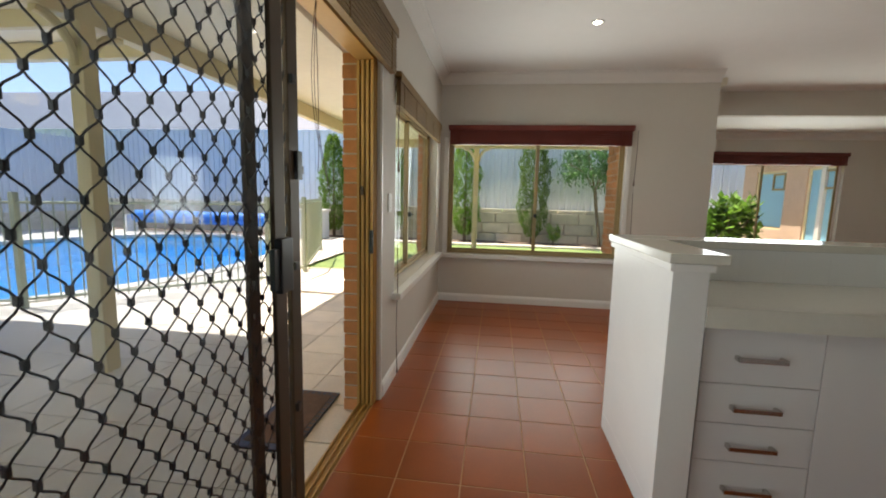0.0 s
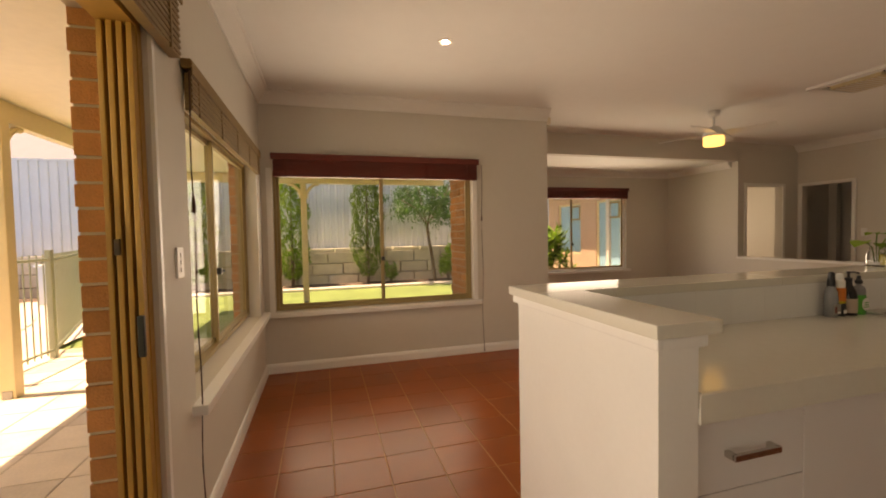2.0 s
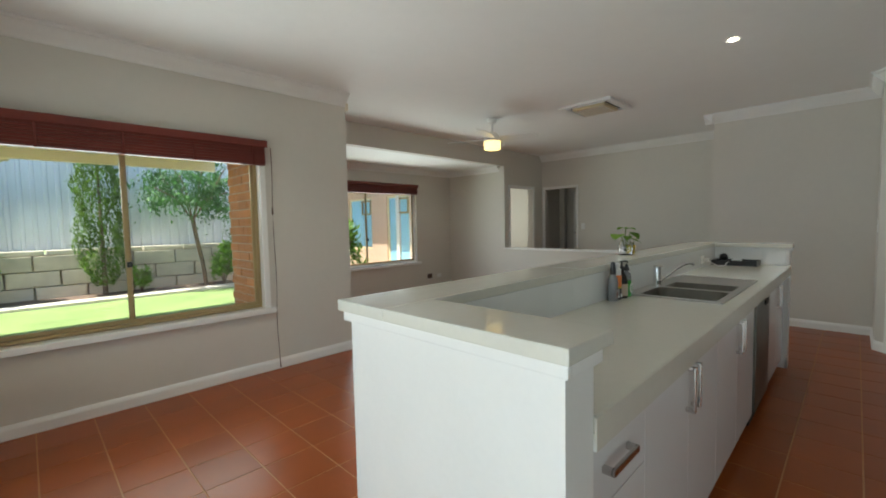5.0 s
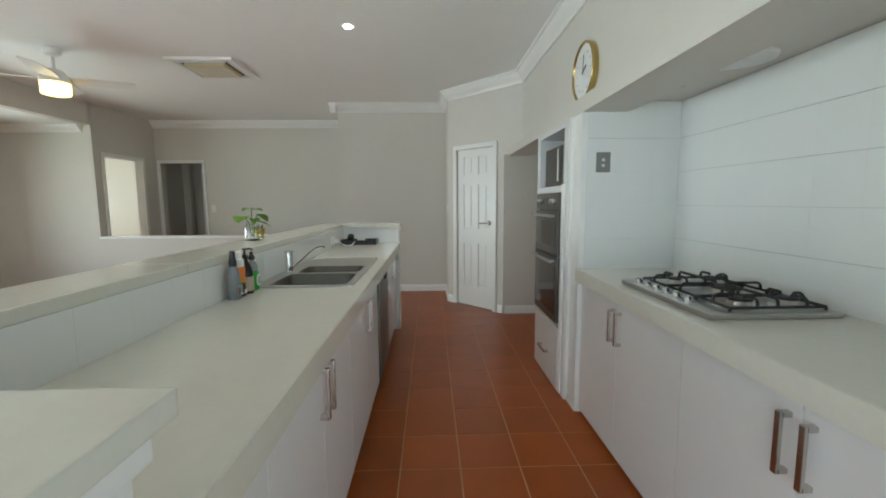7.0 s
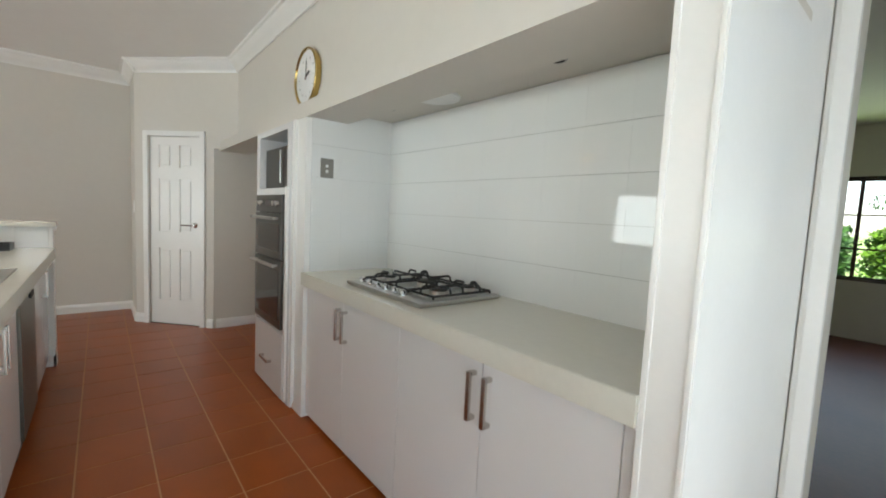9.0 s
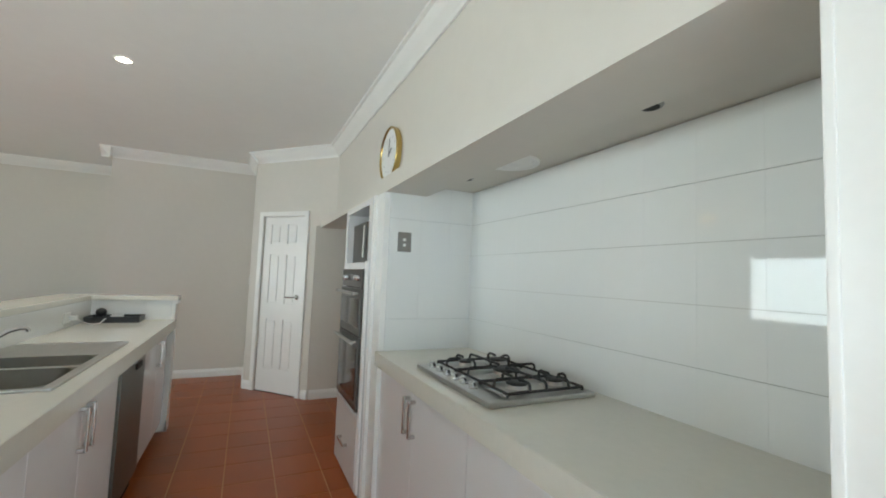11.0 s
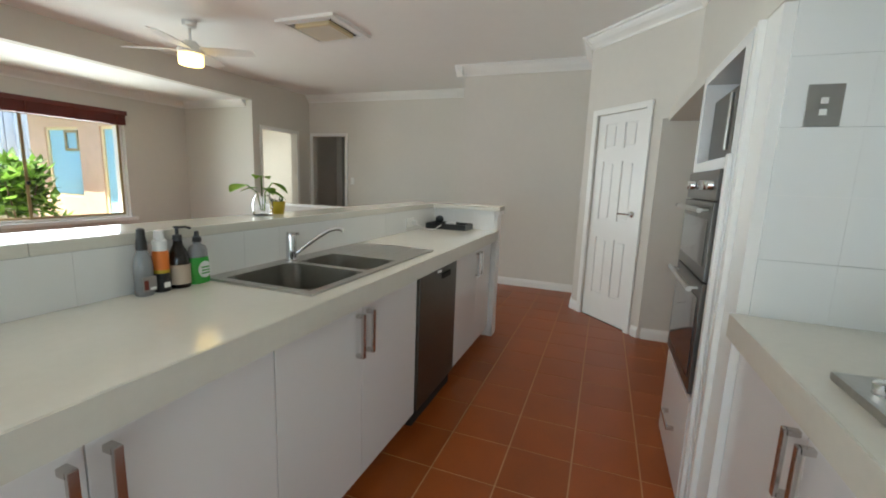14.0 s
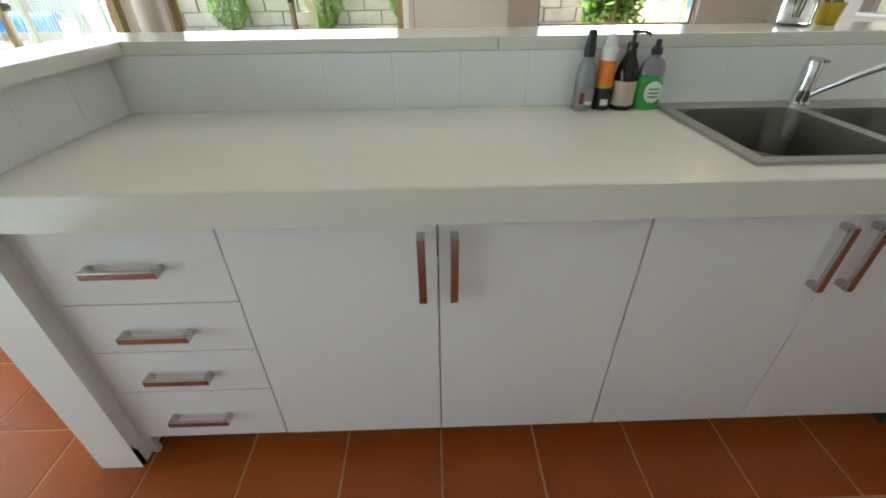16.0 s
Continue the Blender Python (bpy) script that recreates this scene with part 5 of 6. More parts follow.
part("pane", boxes((-0.272, -0.268, 0.15, 1.640, 0.11, 1.90)), M_TINT, gd, "grey-blue tinted door glass").visible_shadow = False
part("lock", boxes((-0.262, -0.236, 1.632, 1.706, 0.935, 1.11), (-0.284, -0.262, 1.708, 1.718, 0.95, 1.09), bev=0.006), M_BLACK, gd, "black lock box")
part("pull", boxes((-0.262, -0.244, 1.602, 1.634, 0.95, 1.08), bev=0.004), M_BLACK, gd)
sd = thing("security_door", (-0.33, 0.9, 0.03), "sliding security door with black diamond grille", "security door", "", "structure")
part("stile", boxes((-0.310, -0.290, 1.795, 1.866, 0.03, 1.962), bev=0.005), M_BRONZE, sd)
part("stile", boxes((-0.312, -0.290, 0.06, 0.14, 0.03, 1.962), bev=0.005), M_BRONZE, sd)
part("bottom_rail", boxes((-0.308, -0.292, 0.14, 1.795, 0.035, 0.11)), M_BRONZE, sd)
part("top_rail", boxes((-0.308, -0.292, 0.14, 1.795, 1.89, 1.96)), M_BRONZE, sd)
part("catch_block", boxes((-0.290, -0.276, 1.828, 1.866, 1.30, 1.40), (-0.288, -0.278, 1.860, 1.880, 1.32, 1.35), bev=0.005), M_BLACK, sd)
for z in (0.45, 0.98, 1.62):
    part("hinge_block", boxes((-0.290, -0.276, 1.800, 1.825, z, z + 0.03), bev=0.003), M_BLACK, sd)
GP, GQ = 0.078, 0.102       # diamond pitch across and up
for k in range(-19, 40):
    for s in (-1, 1):
        g = bmesh.new()
        pts = []
        z = 0.11
        while z < 1.895:
            y = 0.14 + k * GP + s * (z - 0.11) * GP / GQ
            if 0.14 <= y <= 1.795:
                w = -0.0085 * math.sin((z - 0.11) * 4 * math.pi / GQ)
                pts.append((-0.300 + s * 0.003, y + s * 0.6 * w, z))
            z += GQ / 12
        if len(pts) > 2:
            tube(g, pts, 0.0022, 5)
            part("grille_bar", g, M_MESH, sd)
        else:
            g.free()
kn = bmesh.new()
for k in range(0, 22):
    for j in range(0, 18):
        for h in (0, 1):
            y, z = 0.14 + (k + h * 0.5) * GP, 0.11 + (j + h * 0.5) * GQ
            if y < 1.79 and z < 1.89:
                box(kn, -0.306, -0.294, y - 0.0042, y + 0.0042, z - 0.0085, z + 0.0085, 0.0025)
tagged(part("grille_knots", kn, M_MESH, sd), kind="stuff")
cd = bmesh.new()
for j, (y, b) in enumerate(((1.875, 0.015), (1.88, 0.03), (1.885, 0.055))):
    tube(cd, [(-0.225 - 0.03 * math.sin(i * 0.45) * (j > 0), y + b * math.sin(math.pi * i / 12), 1.95 - (0.62 + 0.05 * j) * math.sin(math.pi * i / 24) * (1 if j < 2 else 0.95) - 0.02 * j) for i in range(13)], 0.0013, 5)
structure("blind_cords", cd, M_CORD, "thin brown blind cords hanging in the doorway", "cord", "stuff")

dm = thing("doormat", (-0.71, 2.58, -0.05), "brown coir doormat with dark patterned border outside the slider", "doormat")
part("mat_border", boxes((-0.88, -0.545, 2.26, 2.90, -0.049, -0.034), bev=0.004), M_BLACK, dm)
part("mat_field", boxes((-0.845, -0.580, 2.31, 2.85, -0.0339, -0.030)), M_COIR, dm)
for k in range(15):
    part("border_pattern", boxes((-0.573, -0.552, 2.285 + k * 0.0405, 2.306 + k * 0.0405, -0.0338, -0.0315)), M_COIR, dm)
for k in range(8):
    part("border_pattern", boxes((-0.855 + k * 0.0375, -0.835 + k * 0.0375, 2.862, 2.886, -0.0338, -0.0315)), M_COIR, dm)


# ---- brick outer leaf ----
structure("wall_outer_leaf", wall_with_holes("y", -0.445, -0.352, -0.4, 5.44, -0.05, 2.6, [(0.0, 2.728, -0.05, 2.02), (3.05, 4.985, 0.52, 1.95)]), M_MORTAR, "mortar core of the brick outer wall", "wall")
structure("wall_outer_north", wall_with_holes("x", YA + 0.125, YA + 0.21, -0.352, 2.56, -0.05, 2.6, [(-0.16, 1.80, 0.52, 1.95)]), M_MORTAR, "outer leaf of the window wall", "wall")
pier = structure("brick_pier", boxes((1.808, 2.55, 5.44, 6.03, -0.05, 2.6)), M_MORTAR, "orange brick pier beside the garden window", "brick pier")
leaf = bpy.data.objects["wall_outer_leaf"]


def brick_mesh(l, w, h):
    return mesh_of("brick", boxes((-l / 2, l / 2, -w / 2, w / 2, 0, h), bev=0.004), M_BRICK)


bk_end = brick_mesh(0.102, 0.215, 0.071)
bk_side = brick_mesh(0.102, 0.210, 0.071)
for c in range(26):
    z = 0.0805 * c - 0.045
    for y, ok in ((2.832, True), (5.088, 0.55 < z < 1.9), (2.945, False)):
        if ok:
            piece("brick", bk_end, leaf, Matrix.Translation((-0.401 + 0.002 * ((c * 7) % 3), y + (0.0 if c % 2 else -0.003), z)))
for c in range(32):
    z = 0.0805 * c - 0.045
    for k in range(3):
        y = 5.44 + 0.115 + 0.220 * k - (0.11 if c % 2 else 0.0)
        piece("brick", bk_side, pier, Matrix.Translation((1.848 + 0.002 * ((c * 5 + k) % 3), min(y, 5.925), z)))


# ---- garden and pool ----
PCX, PCY, PA, PB = -7.7, 7.4, 3.5, 4.5


def around_pool(scale, x0, x1, y0, y1, z, thick):
    """A sheet from the pool's oval (grown by scale metres) out to a rectangle."""
    bm = bmesh.new()
    angs = sorted([2 * math.pi * k / 72 for k in range(72)] + [math.atan2(y - PCY, x - PCX) % (2 * math.pi) for x in (x0, x1) for y in (y0, y1)])
    inner, outer = [], []
    for a in angs:
        c, s = math.cos(a), math.sin(a)
        r = 1 / math.sqrt((c / (PA + scale)) ** 2 + (s / (PB + scale)) ** 2)
        inner.append((PCX + r * c, PCY + r * s))
        q = min((x1 - PCX) / c if c > 1e-9 else 1e9, (x0 - PCX) / c if c < -1e-9 else 1e9, (y1 - PCY) / s if s > 1e-9 else 1e9, (y0 - PCY) / s if s < -1e-9 else 1e9)
        outer.append((PCX + q * c, PCY + q * s))
    vi = [bm.verts.new((x, y, z)) for x, y in inner]
    vl = [bm.verts.new((x, y, z - thick)) for x, y in inner]
    vo = [bm.verts.new((x, y, z)) for x, y in outer]
    n = len(angs)
    for k in range(n):
        j = (k + 1) % n
        bm.faces.new((vi[k], vo[k], vo[j], vi[j]))
        bm.faces.new((vl[k], vi[k], vi[j], vl[j]))
    return bm


structure("ground", around_pool(0.02, -600, 600, -600, 700, -0.10, 0.3), M_GRASS, "green lawn reaching the horizon", "ground")
structure("pavement_pool", around_pool(0.25, -13.5, -3.0, -3.0, 12.5, -0.055, 0.06), M_CONC, "pale concrete paving around the pool", "pavement")
cop = bmesh.new()
ri, ro = [], []
for k in range(72):
    a = 2 * math.pi * k / 72
    c, s = math.cos(a), math.sin(a)
    for lst, g in ((ri, -0.03), (ro, 0.27)):
        r = 1 / math.sqrt((c / (PA + g)) ** 2 + (s / (PB + g)) ** 2)
        lst.append((PCX + r * c, PCY + r * s))
vs = [[cop.verts.new((x, y, z)) for x, y in lst] for lst, z in ((ri, -0.12), (ri, -0.035), (ro, -0.035), (ro, -0.06))]
for a, b in zip(vs, vs[1:]):
    for k in range(72):
        cop.faces.new((a[k], a[(k + 1) % 72], b[(k + 1) % 72], b[k]))
structure("pool_coping", cop, M_CONC, "pale rounded pool coping", "pool coping")
wat = bmesh.new()
wat.faces.new([wat.verts.new((PCX + (PA - 0.01) * math.cos(2 * math.pi * k / 72), PCY + (PB - 0.01) * math.sin(2 * math.pi * k / 72), -0.13)) for k in range(72)])
structure("pool_water", wat, M_WATER, "bright blue rippled pool water", "water")
pv = structure("pavement_patio", boxes((-3.0, -0.353, -3.0, 7.4, -0.12, -0.056)), M_MORTAR, "pink-brown brick paving of the covered patio", "pavement")
pav = mesh_of("paver", boxes((-0.194, 0.194, -0.194, 0.194, 0, 0.006), bev=0.002), M_PAVE)
for i in range(7):
    for j in range(24):
        piece("paver", pav, pv, Matrix.Translation((-0.553 - i * 0.398, -2.2 + j * 0.398, -0.0555)))

# retaining wall of limestone blocks
rw = structure("retaining_wall", boxes((-17, 12, 13.36, 13.9, -0.12, 0.83)), M_MORTAR, "low limestone block retaining wall along the garden", "retaining wall")
blk_mesh = mesh_of("limestone_block", boxes((-0.395, 0.395, -0.10, 0.10, 0, 0.30), bev=0.018), M_LIME)
cap_mesh = mesh_of("capping_block", boxes((-0.395, 0.395, -0.17, 0.33, 0, 0.09), bev=0.015), M_LIME)
for j in range(3):
    for i in range(34):
        x = -16.4 + 0.82 * i + (0.41 if j % 2 else 0)
        piece("limestone_block", blk_mesh, rw, Matrix.Translation((x, 13.35 + 0.015 * math.sin(i * 2.3 + j), -0.12 + j * 0.318)))
for i in range(34):
    piece("limestone_block", cap_mesh, rw, Matrix.Translation((-16.2 + 0.82 * i, 13.44, 0.834)))
structure("garden_bed", boxes((-17, 12, 12.45, 13.35, -0.11, -0.06)), M_SOIL, "brown mulch garden bed under the retaining wall", "garden bed", "stuff")
structure("kerb_path", boxes((-3.0, 12, 12.05, 12.44, -0.11, -0.045), bev=0.01), M_CONC, "pale concrete mowing strip", "kerb")


def fence_panel_mesh(w, h):
    bm = bmesh.new()
    pts = []
    n = 12
    for k in range(n):
        u = -w / 2 + w * k / n
        d = w / n
        pts += [(u, 0.0), (u + d * 0.55, 0.0), (u + d * 0.65, 0.035), (u + d * 0.9, 0.035)]
    pts.append((w / 2, 0.0))
    lo = [bm.verts.new((x, -y, 0)) for x, y in pts]
    hi = [bm.verts.new((x, -y, h)) for x, y in pts]
    for a in range(len(pts) - 1):
        bm.faces.new((lo[a], lo[a + 1], hi[a + 1], hi[a]))
    box(bm, -w / 2, w / 2, -0.045, 0.02, h - 0.01, h + 0.04, 0.004)
    return mesh_of("panel", bm, M_FENCE)


fpm = fence_panel_mesh(2.36, 2.35)
fpost = mesh_of("post", boxes((-0.03, 0.03, -0.05, 0.03, 0, 2.40), bev=0.004), M_FENCE)
fe = thing("boundary_fence", (-3, 13.7, 0.92), "blue-grey corrugated steel boundary fence above the retaining wall", "fence", "", "structure")
for i in range(12):
    piece("panel", fpm, fe, Matrix.Translation((-13.0 + 2.42 * i, 0.0, 0.0)))
    piece("post", fpost, fe, Matrix.Translation((-14.21 + 2.42 * i, 0.0, 0.0)))
fw = thing("boundary_fence", (-13.6, 5, -0.1), "blue-grey corrugated steel boundary fence beside the pool", "fence", "", "structure")
for i in range(8):
    piece("panel", fpm, fw, pose(0, -10 + 2.42 * i, 0.6, 0, 0, 90))
    piece("post", fpost, fw, pose(0, -11.21 + 2.42 * i, 0.6, 0, 0, 90))
part("plinth", boxes((-13.62, -13.5, -6.2, 13.4, -0.11, 0.5)), M_LIME, fw)

# neighbouring house behind the fence
nh = thing("neighbour_house", (-7, 22, -0.1), "neighbouring house with grey hipped roof", "house", "", "structure")
part("wall", boxes((-40, -6, 19, 26, -0.1, 3.4)), M_BRICK, nh)
rf = bmesh.new()
v = [rf.verts.new(p) for p in ((-40.6, 18.4, 3.4), (-5.4, 18.4, 3.4), (-5.4, 28.6, 3.4), (-40.6, 28.6, 3.4), (-35.5, 23.5, 7.0), (-10.5, 23.5, 7.0))]
for f in ((0, 1, 5, 4), (1, 2, 5), (2, 3, 4, 5), (3, 0, 4), (3, 2, 1, 0)):
    rf.faces.new([v[i] for i in f])
part("roof", rf, M_ROOF, nh)

# patio roof: posts, beams, ceiling
def patio_post(x, y, h=2.32):
    root = thing("patio_post", (x, y, -0.055), "cream painted timber patio post with curved brackets", "post", "patio posts")
    part("shaft", boxes((x - 0.055, x + 0.055, y - 0.055, y + 0.055, -0.055, h), bev=0.008), M_CREAM, root)
    part("shoe", boxes((x - 0.035, x + 0.035, y - 0.065, y + 0.065, -0.0551, 0.02)), M_GREYP, root)
    for dx, dy in ((0, 1), (0, -1)) if x < -1 else ((1, 0), (-1, 0)):
        b = bmesh.new()
        pts = [(x + dx * (0.05 + 0.24 * (1 - math.cos(t))), y + dy * (0.05 + 0.24 * (1 - math.cos(t))), h - 0.28 + 0.27 * math.sin(t)) for t in [math.pi / 2 * k / 6 for k in range(7)]]
        tube(b, pts, 0.030, 8)
        part("bracket", b, M_CREAM, root)


for x, y in ((-2.33, 2.98), (-2.33, 5.60), (-0.05, 9.75), (-2.33, 0.36)):
    patio_post(x, y)
structure("patio_beam_1", boxes((-2.38, -2.28, -2.5, 9.8, 2.32, 2.50), bev=0.006), M_CREAM, "cream painted patio edge beam", "beam")
structure("patio_beam_2", boxes((-2.28, 2.80, 9.70, 9.80, 2.32, 2.50), bev=0.006), M_CREAM, "cream painted alfresco edge beam", "beam")
structure("patio_beam_3", boxes((-5.3, -2.38, 3.75, 3.85, 2.36, 2.50), bev=0.006), M_CREAM, "cream painted side beam of the pergola roof", "beam")
structure("patio_ceiling", boxes((-2.53, -0.38, -2.5, 9.95, 2.505, 2.58), (-0.38, 2.80, 5.36, 9.95, 2.505, 2.58), (-5.4, -2.53, -2.5, 3.9, 2.505, 2.58)), M_SOFFIT, "cream lined patio ceiling", "ceiling")
for k in range(6):
    structure("patio_rafter_%d" % (k + 1), boxes((-5.3, -2.39, -1.6 + k * 0.95, -1.55 + k * 0.95, 2.38, 2.503)), M_CREAM, "cream pergola rafter", "rafter")
pf = thing("patio_light", (-1.55, 2.4, 2.40), "small round glass patio light", "lamp")
part("base", lathe([(0.05, 0), (0.10, 0.02), (0.10, 0.035)], 20, (-1.55, 2.4, 2.468)), M_GREYP, pf)
part("shade", lathe([(0.03, 0), (0.08, 0.025), (0.095, 0.07)], 20, (-1.55, 2.4, 2.397)), M_GLASS, pf, smooth=True)

# tubular pool fence
pfn = thing("pool_fence", (-4.4, 4.2, -0.055), "tubular steel pool fence with flat top rail", "fence")
bar_m = mesh_of("bar", cyl(bmesh.new(), (0, 0, 0.05), (0, 0, 1.20), 0.008, seg=8), M_GREEN_METAL)
fpo_m = mesh_of("fence_post", boxes((-0.03, 0.03, -0.03, 0.03, 0.0, 1.25), bev=0.006), M_GREEN_METAL)
LINE = [(-8.0, 1.9), (-4.6, 4.2), (-2.78, 5.94), (-2.72, 6.95), (-3.6, 9.6)]
for (ax, ay), (bx, by) in zip(LINE, LINE[1:]):
    d = math.hypot(bx - ax, by - ay)
    n = int(d / 0.10)
    piece("fence_post", fpo_m, pfn, Matrix.Translation((ax + 4.4, ay - 4.2, 0)))
    for k in range(1, n):
        piece("bar", bar_m, pfn, Matrix.Translation((ax + (bx - ax) * k / n + 4.4, ay + (by - ay) * k / n - 4.2, 0)))
    for z in (0.10, 1.14):
        r = bmesh.new()
        cyl(r, (ax, ay, z - 0.055), (bx, by, z - 0.055), 0.016, seg=8)
        part("rail", r, M_GREEN_METAL, pfn)
piece("fence_post", fpo_m, pfn, Matrix.Translation((-3.6 + 4.4, 9.6 - 4.2, 0)))
rl = thing("pool_cover_roller", (-8.6, 12.2, -0.05), "blue pool cover wound on a roller", "pool cover")
b = bmesh.new()
cyl(b, (-10.8, 12.2, 0.42), (-6.4, 12.2, 0.42), 0.20, seg=24)
part("roll", b, M_COVER, rl, smooth=True)
for x in (-11.0, -6.2):
    part("stand", boxes((x - 0.04, x + 0.04, 12.0, 12.4, -0.05, 0.46), bev=0.01), M_WHITE, rl)
fb = thing("pool_filter_box", (-5.0, 12.1, -0.05), "pale grey pool filter box with lid", "pool filter")
part("box_body", boxes((-5.45, -4.55, 11.8, 12.4, -0.05, 0.75), bev=0.02), M_FENCE, fb)
part("lid", boxes((-5.5, -4.5, 11.75, 12.45, 0.751, 0.80), bev=0.015), M_WHITE, fb)

# house wing seen through the alcove window
hw = thing("house_wing", (6.9, 10.2, -0.1), "apricot brick house wing with sky-blue windows and cream eaves", "house", "", "structure")
WX = 6.40
WINGS = ((8.62, 9.45, 0.30, 1.98), (10.05, 11.05, 0.72, 1.98))
part("wall", wall_with_holes("y", WX, WX + 0.12, 7.7, 11.55, -0.1, 2.45, WINGS), M_WING, hw)
part("end_wall", boxes((WX + 0.12, 9.0, 11.43, 11.55, -0.1, 2.45)), M_WING, hw)
part("roof", boxes((WX - 0.50, 9.5, 7.55, 11.9, 2.46, 2.56)), M_CREAM, hw)
part("eave_lining", boxes((WX - 0.48, WX, 7.6, 11.85, 2.445, 2.4598)), M_SOFFIT, hw)
part("gutter", boxes((WX - 0.58, WX - 0.502, 7.55, 11.9, 2.44, 2.56), bev=0.01), M_CREAM, hw)
for y0, y1, z0, z1 in WINGS:
    wv = part("window", boxes((WX + 0.03, WX + 0.07, y0, y0 + 0.05, z0, z1), (WX + 0.03, WX + 0.07, y1 - 0.05, y1, z0, z1), (WX + 0.03, WX + 0.07, y0 + 0.05, y1 - 0.05, z1 - 0.05, z1), (WX + 0.03, WX + 0.07, y0 + 0.05, y1 - 0.05, z0, z0 + 0.05)), M_CREAM, hw)
    part("pane", boxes((WX + 0.048, WX + 0.052, y0 + 0.05, y1 - 0.05, z0 + 0.05, z1 - 0.05)), M_PANE, wv).visible_shadow = False
    # no real blind: this sheet paints the sky's reflection behind the pane
    part("blind", boxes((WX + 0.056, WX + 0.060, y0 + 0.05, y1 - 0.05, z0 + 0.05, z1 - 0.05)), M_SKY_REFLECT, wv, "pale blue sheet painted as the sky's reflection in the glass")
    part("sash", boxes((WX + 0.02, WX + 0.045, y0 + 0.06, y0 + 0.10, z1 - 0.42, z1 - 0.06), (WX + 0.02, WX + 0.045, y0 + 0.42, y0 + 0.46, z1 - 0.42, z1 - 0.06), (WX + 0.02, WX + 0.045, y0 + 0.10, y0 + 0.42, z1 - 0.42, z1 - 0.38), (WX + 0.02, WX + 0.045, y0 + 0.10, y0 + 0.42, z1 - 0.10, z1 - 0.06)), M_FRAME, wv)
structure("wing_path", boxes((4.6, WX, 7.6, 11.9, -0.10, -0.06)), M_CONC, "pale concrete path beside the house wing", "pavement")


# ---- plants ----
def leaf_cloud(points, size, long, rng, up=0.0, droop=0.0):
    """Many small bent leaves at points, joined."""
    verts, faces = [], []
    for p in points:
        a = rng.uniform(0, 2 * math.pi)
        e = rng.uniform(-0.9, 0.9) + up - droop
        d = Vector((math.cos(a) * math.cos(e), math.sin(a) * math.cos(e), math.sin(e)))
        s = d.cross(Vector((0, 0, 1)))
        s = s.normalized() if s.length > 1e-4 else Vector((1, 0, 0))
        n = s.cross(d)
        k = size * rng.uniform(0.6, 1.35)
        q = Vector(p)
        i = len(verts)
        verts += [q, q + d * k * long * 0.5 + s * k * 0.5 - n * k * 0.12, q + d * k * long, q + d * k * long * 0.5 - s * k * 0.5 - n * k * 0.12]
        faces += [(i, i + 1, i + 2), (i, i + 2, i + 3)]
    me = bpy.data.meshes.new("leaves")
    me.from_pydata([tuple(v) for v in verts], [], faces)
    me.update()
    return me


def crown(parent, name, me, material):
    me.materials.append(material)
    ob = new(name, me)
    ob.parent = parent
    ob.matrix_basis = root_pose(parent).inverted()
    return tagged(ob, kind="stuff")


def conifer(x, y, h, r, seed):
    rng = random.Random(seed)
    root = thing("cypress_tree", (x, y, -0.08), "tall narrow bright green cypress against the fence", "tree", "garden cypresses")
    t = bmesh.new()
    cyl(t, (x, y, -0.08), (x, y, h * 0.8), 0.05, 0.015, 10)
    part("trunk", t, M_BARK, root)
    pts = []
    for k in range(7000):
        f = rng.random() ** 0.9
        z = 0.12 + f * (h - 0.12)
        prof = (min(1, f * 5 + 0.35)) * (1 - max(0, f - 0.55) ** 1.4 * 2.2)
        a = rng.uniform(0, 2 * math.pi)
        lump = 1 + 0.16 * math.sin(a * 3 + z * 5 + seed) + 0.12 * math.sin(a * 5 - z * 9)
        rr = r * max(prof, 0.08) * lump * (0.70 + 0.30 * rng.random() ** 0.5)
        pts.append((x + rr * math.cos(a), y + rr * math.sin(a), z))
    crown(root, "crown", leaf_cloud(pts, 0.035, 2.6, rng, up=0.8), M_CYP)


for k, (x, y, h, r) in enumerate([(-0.50, 12.85, 3.3, 0.40), (1.48, 12.85, 3.5, 0.40), (-2.75, 12.85, 3.2, 0.42), (-4.6, 12.9, 3.0, 0.40)]):
    conifer(x, y, h, r, 11 + k)


def shrub(x, y, z0, rx, h, n, size, material, seed, label, long=1.8, name="garden_shrub"):
    rng = random.Random(seed)
    root = thing(name, (x, y, z0), label, "shrub", "garden shrubs")
    t = bmesh.new()
    for k in range(5):
        a = k * 1.3
        tube(t, [(x, y, z0), (x + 0.3 * rx * math.cos(a), y + 0.3 * rx * math.sin(a), z0 + h * 0.4), (x + 0.6 * rx * math.cos(a), y + 0.6 * rx * math.sin(a), z0 + h * 0.75)], 0.012, 6)
    part("stems", t, M_BARK, root)
    cl = [(rng.uniform(-0.7, 0.7), rng.uniform(-0.7, 0.7), rng.uniform(0.3, 0.9)) for _ in range(16)]
    pts = []
    for k in range(n):
        c = cl[k % 16]
        v = Vector((rng.gauss(0, 1), rng.gauss(0, 1), rng.gauss(0, 1))).normalized() * (0.28 * (0.5 + 0.5 * rng.random()))
        pts.append((x + rx * (c[0] + v.x), y + rx * (c[1] + v.y), z0 + h * max(0.05, c[2] + 0.8 * v.z)))
    crown(root, "foliage", leaf_cloud(pts, size, long, rng, up=0.3), material)


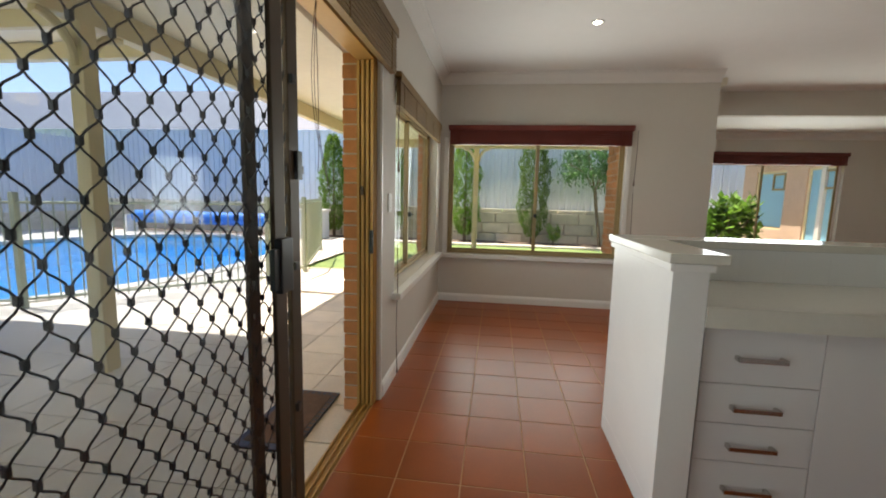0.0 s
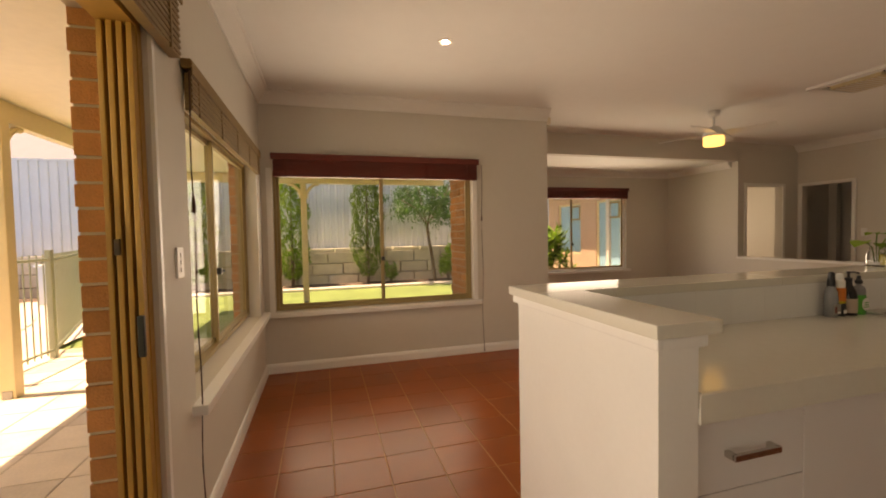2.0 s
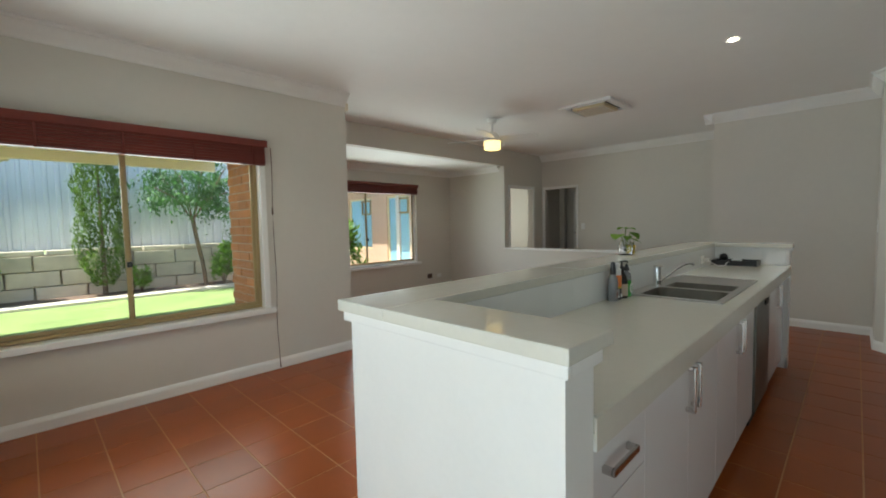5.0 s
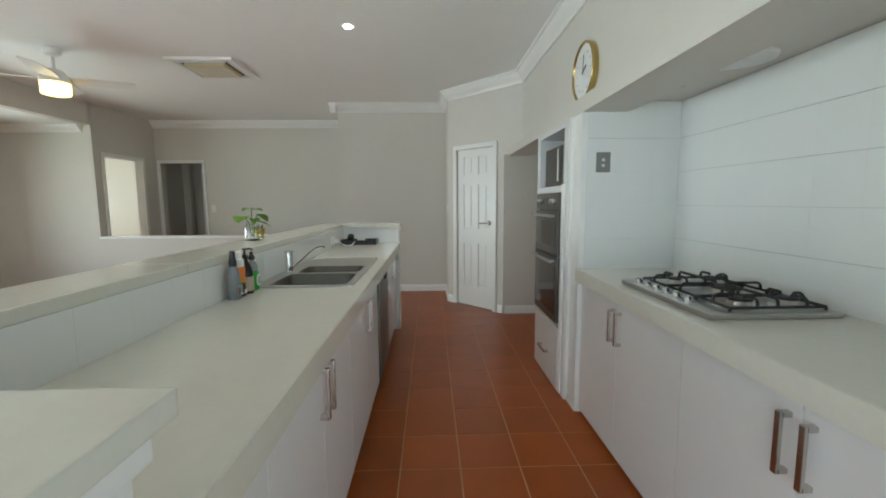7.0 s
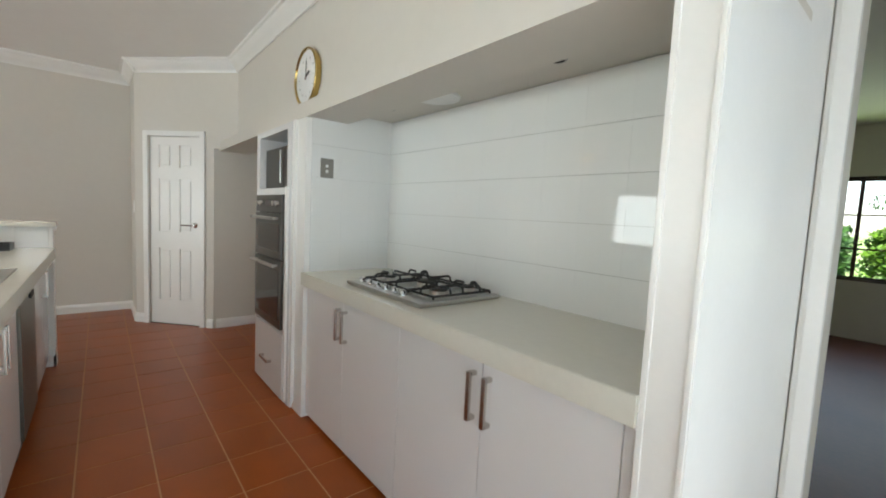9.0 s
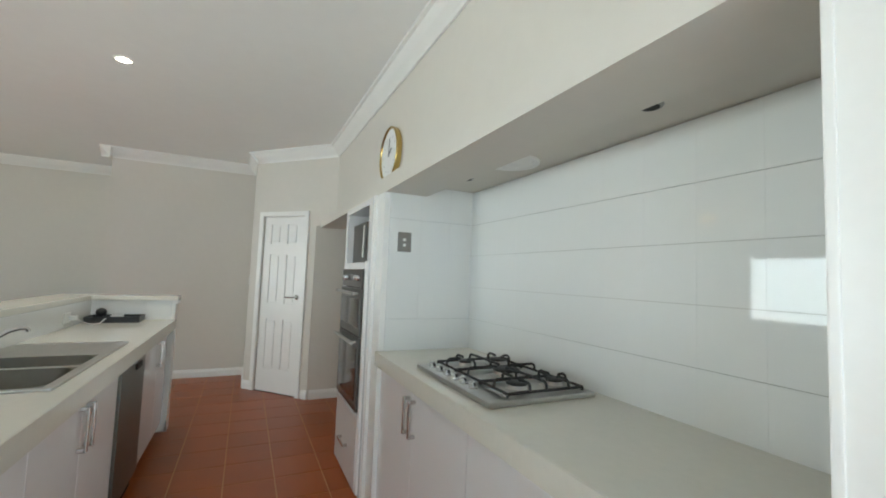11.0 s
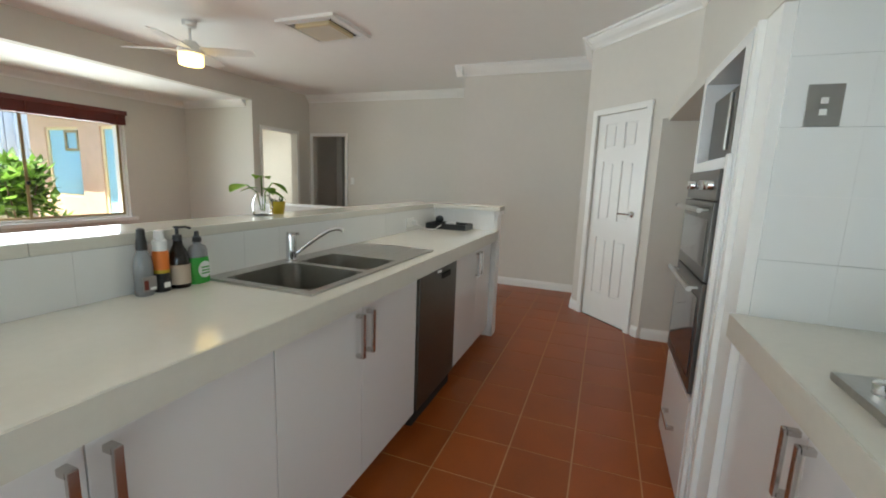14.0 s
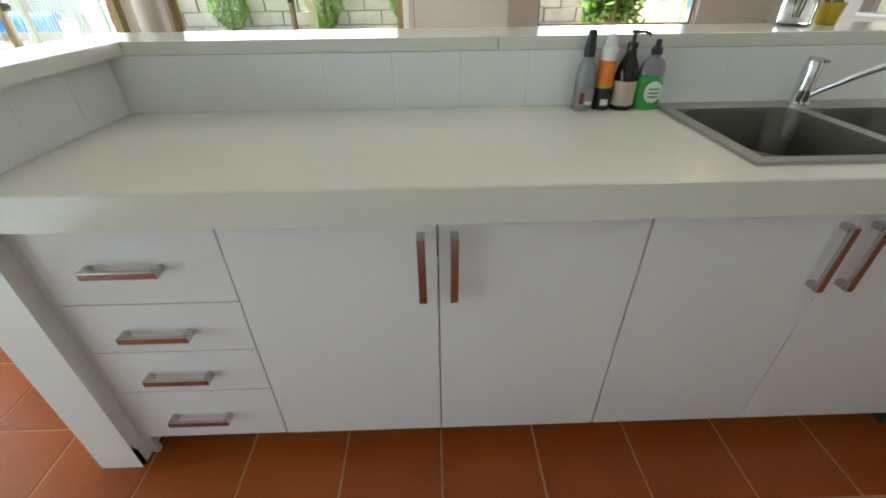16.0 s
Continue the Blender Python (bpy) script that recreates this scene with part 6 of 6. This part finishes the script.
shrub(5.45, 10.0, -0.06, 0.52, 1.42, 1300, 0.11, M_LEAF2, 3, "bright green leafy shrub beside the house wing")
shrub(3.75, 12.6, -0.06, 0.42, 1.0, 1600, 0.06, M_LEAF2, 4, "bright green garden shrub by the retaining wall")
shrub(2.1, 12.75, -0.06, 0.22, 0.55, 600, 0.045, M_LEAF2, 5, "small leafy shrub in the garden bed")
shrub(1.0, -8.5, -0.1, 1.0, 1.5, 4000, 0.08, M_LEAF2, 6, "leafy shrub outside the lounge window")
shrub(2.9, -9.0, -0.1, 1.2, 2.2, 5000, 0.09, M_LEAF, 7, "dark green shrub outside the lounge window")
shrub(-11.8, 6.0, -0.05, 0.7, 0.9, 2200, 0.07, M_LEAF, 8, "dark green shrub beyond the pool")


def garden_tree(x, y, seed, spread, label, base=1.5, n=70):
    rng = random.Random(seed)
    root = thing("garden_tree", (x, y, -0.07), label, "tree", "garden trees")
    t = bmesh.new()
    tube(t, [(x, y, -0.08), (x - 0.06, y, 0.5), (x - 0.16, y, 1.1), (x - 0.22, y, base)], 0.045, 10)
    ends = []
    for k in range(9):
        a = k * 2.4
        e = (x - 0.2 + spread * 0.8 * math.cos(a), y + spread * 0.6 * math.sin(a), base + 0.5 + 0.85 * rng.random())
        tube(t, [(x - 0.22, y, base - 0.05), (x - 0.2 + spread * 0.35 * math.cos(a), y + spread * 0.3 * math.sin(a), base + 0.45), e], 0.016, 6)
        ends.append(e)
    part("trunk", t, M_BARK, root)
    pts = []
    for k in range(n):
        e = ends[k % 9]
        c = (e[0] + rng.gauss(0, 0.25 * spread), e[1] + rng.gauss(0, 0.22 * spread), e[2] + rng.gauss(0, 0.25) - 0.1)
        for i in range(70):
            pts.append((c[0] + rng.gauss(0, 0.10), c[1] + rng.gauss(0, 0.10), c[2] - abs(rng.gauss(0, 0.20))))
    crown(root, "crown", leaf_cloud(pts, 0.042, 2.6, rng, droop=0.6), M_LEAF)


garden_tree(3.35, 12.6, 21, 0.95, "dark green garden tree with drooping leaves", 1.55)
garden_tree(0.2, -10.0, 22, 1.6, "leafy garden tree outside the lounge", 1.7, 90)


# ---- tiles ----
splash = structure("splash_back", boxes((1.147, 3.0805, 0.1805, 0.2195, 0.90, 1.831)), M_SGROUT, "grout bed of the glossy tiled splashback", "splashback")
rows_z = [0.899, 1.072, 1.258, 1.444, 1.629, 1.830]
cols_x = [1.148] + [1.313 + 0.1855 * k for k in range(10)] + [3.079]
cols_y = [0.2257, 0.374, 0.560, 0.745]
for z0, z1 in zip(rows_z, rows_z[1:]):
    for x0, x1 in zip(cols_x, cols_x[1:]):
        part("tile", boxes((x0 + 0.0002, x1 - 0.0002, 0.2197, 0.2255, z0 + 0.0012, z1 - 0.0012)), M_SPLASH, splash)
    for y0, y1 in zip(cols_y, cols_y[1:]):
        part("tile", boxes((3.0745, 3.0812, y0 + 0.0002, y1 - 0.0002, z0 + 0.0005, z1 - 0.0005)), M_SPLASH, splash)

TPX, TPY, TX, TY = 0.283, 0.283, 1.163, 1.774
floor_ob = bpy.data.objects["floor"]
tile_me = mesh_of("floor_tile", boxes((-TPX / 2 + 0.003, TPX / 2 - 0.003, -TPY / 2 + 0.003, TPY / 2 - 0.003, FLOOR - 0.0055, FLOOR), bev=0.0018), M_TILE)
rest_v, rest_f = [], []
trng = random.Random(5)
for i in range(-6, 30):
    for j in range(-8, 20):
        cx, cy = TX + (i + 0.5) * TPX, TY + (j + 0.5) * TPY
        if not (XW - 0.1 < cx < XE + 1.5 and YS - 0.05 < cy < YB):
            continue
        if cy > YA + 0.2 and cx < 2.5 or (cy < 0.60 and cx > 1.1 and not 4.1 < cx < 5.4) or (1.25 < cx < 4.7 and 2.12 < cy < 2.6):
            continue
        near = (cx < 1.15 and cy < 5.3) or (cy < 2.15 and cx < 6.75) or (cx < 2.75 and 2.6 < cy < 5.3)
        if near:
            piece("floor_tile", tile_me, floor_ob, Matrix.Translation((cx, cy, trng.uniform(-0.0006, 0.0))))
        else:
            hx, hy, k = TPX / 2 - 0.0035, TPY / 2 - 0.0035, len(rest_v)
            rest_v += [(cx + u * hx, cy + v * hy, z) for z in (FLOOR, FLOOR - 0.005) for u, v in ((-1, -1), (1, -1), (1, 1), (-1, 1))]
            rest_f += [(k, k + 1, k + 2, k + 3)] + [(k + a, k + 4 + a, k + 4 + (a + 1) % 4, k + (a + 1) % 4) for a in range(4)]
far_me = bpy.data.meshes.new("floor_tiles_far")
far_me.from_pydata(rest_v, [], rest_f)
far_me.update()
far_me.materials.append(M_TILE)
far_ob = new("floor_tiles_far", far_me)
far_ob.parent = floor_ob
tagged(far_ob, kind="stuff")

# ---- from the plan's units to metres, with the finished floor at height 0 ----
for ob in scene.objects:
    if ob.parent is None and ob != cam and ob != sun:
        ob.matrix_basis = TO_METRES @ ob.matrix_basis
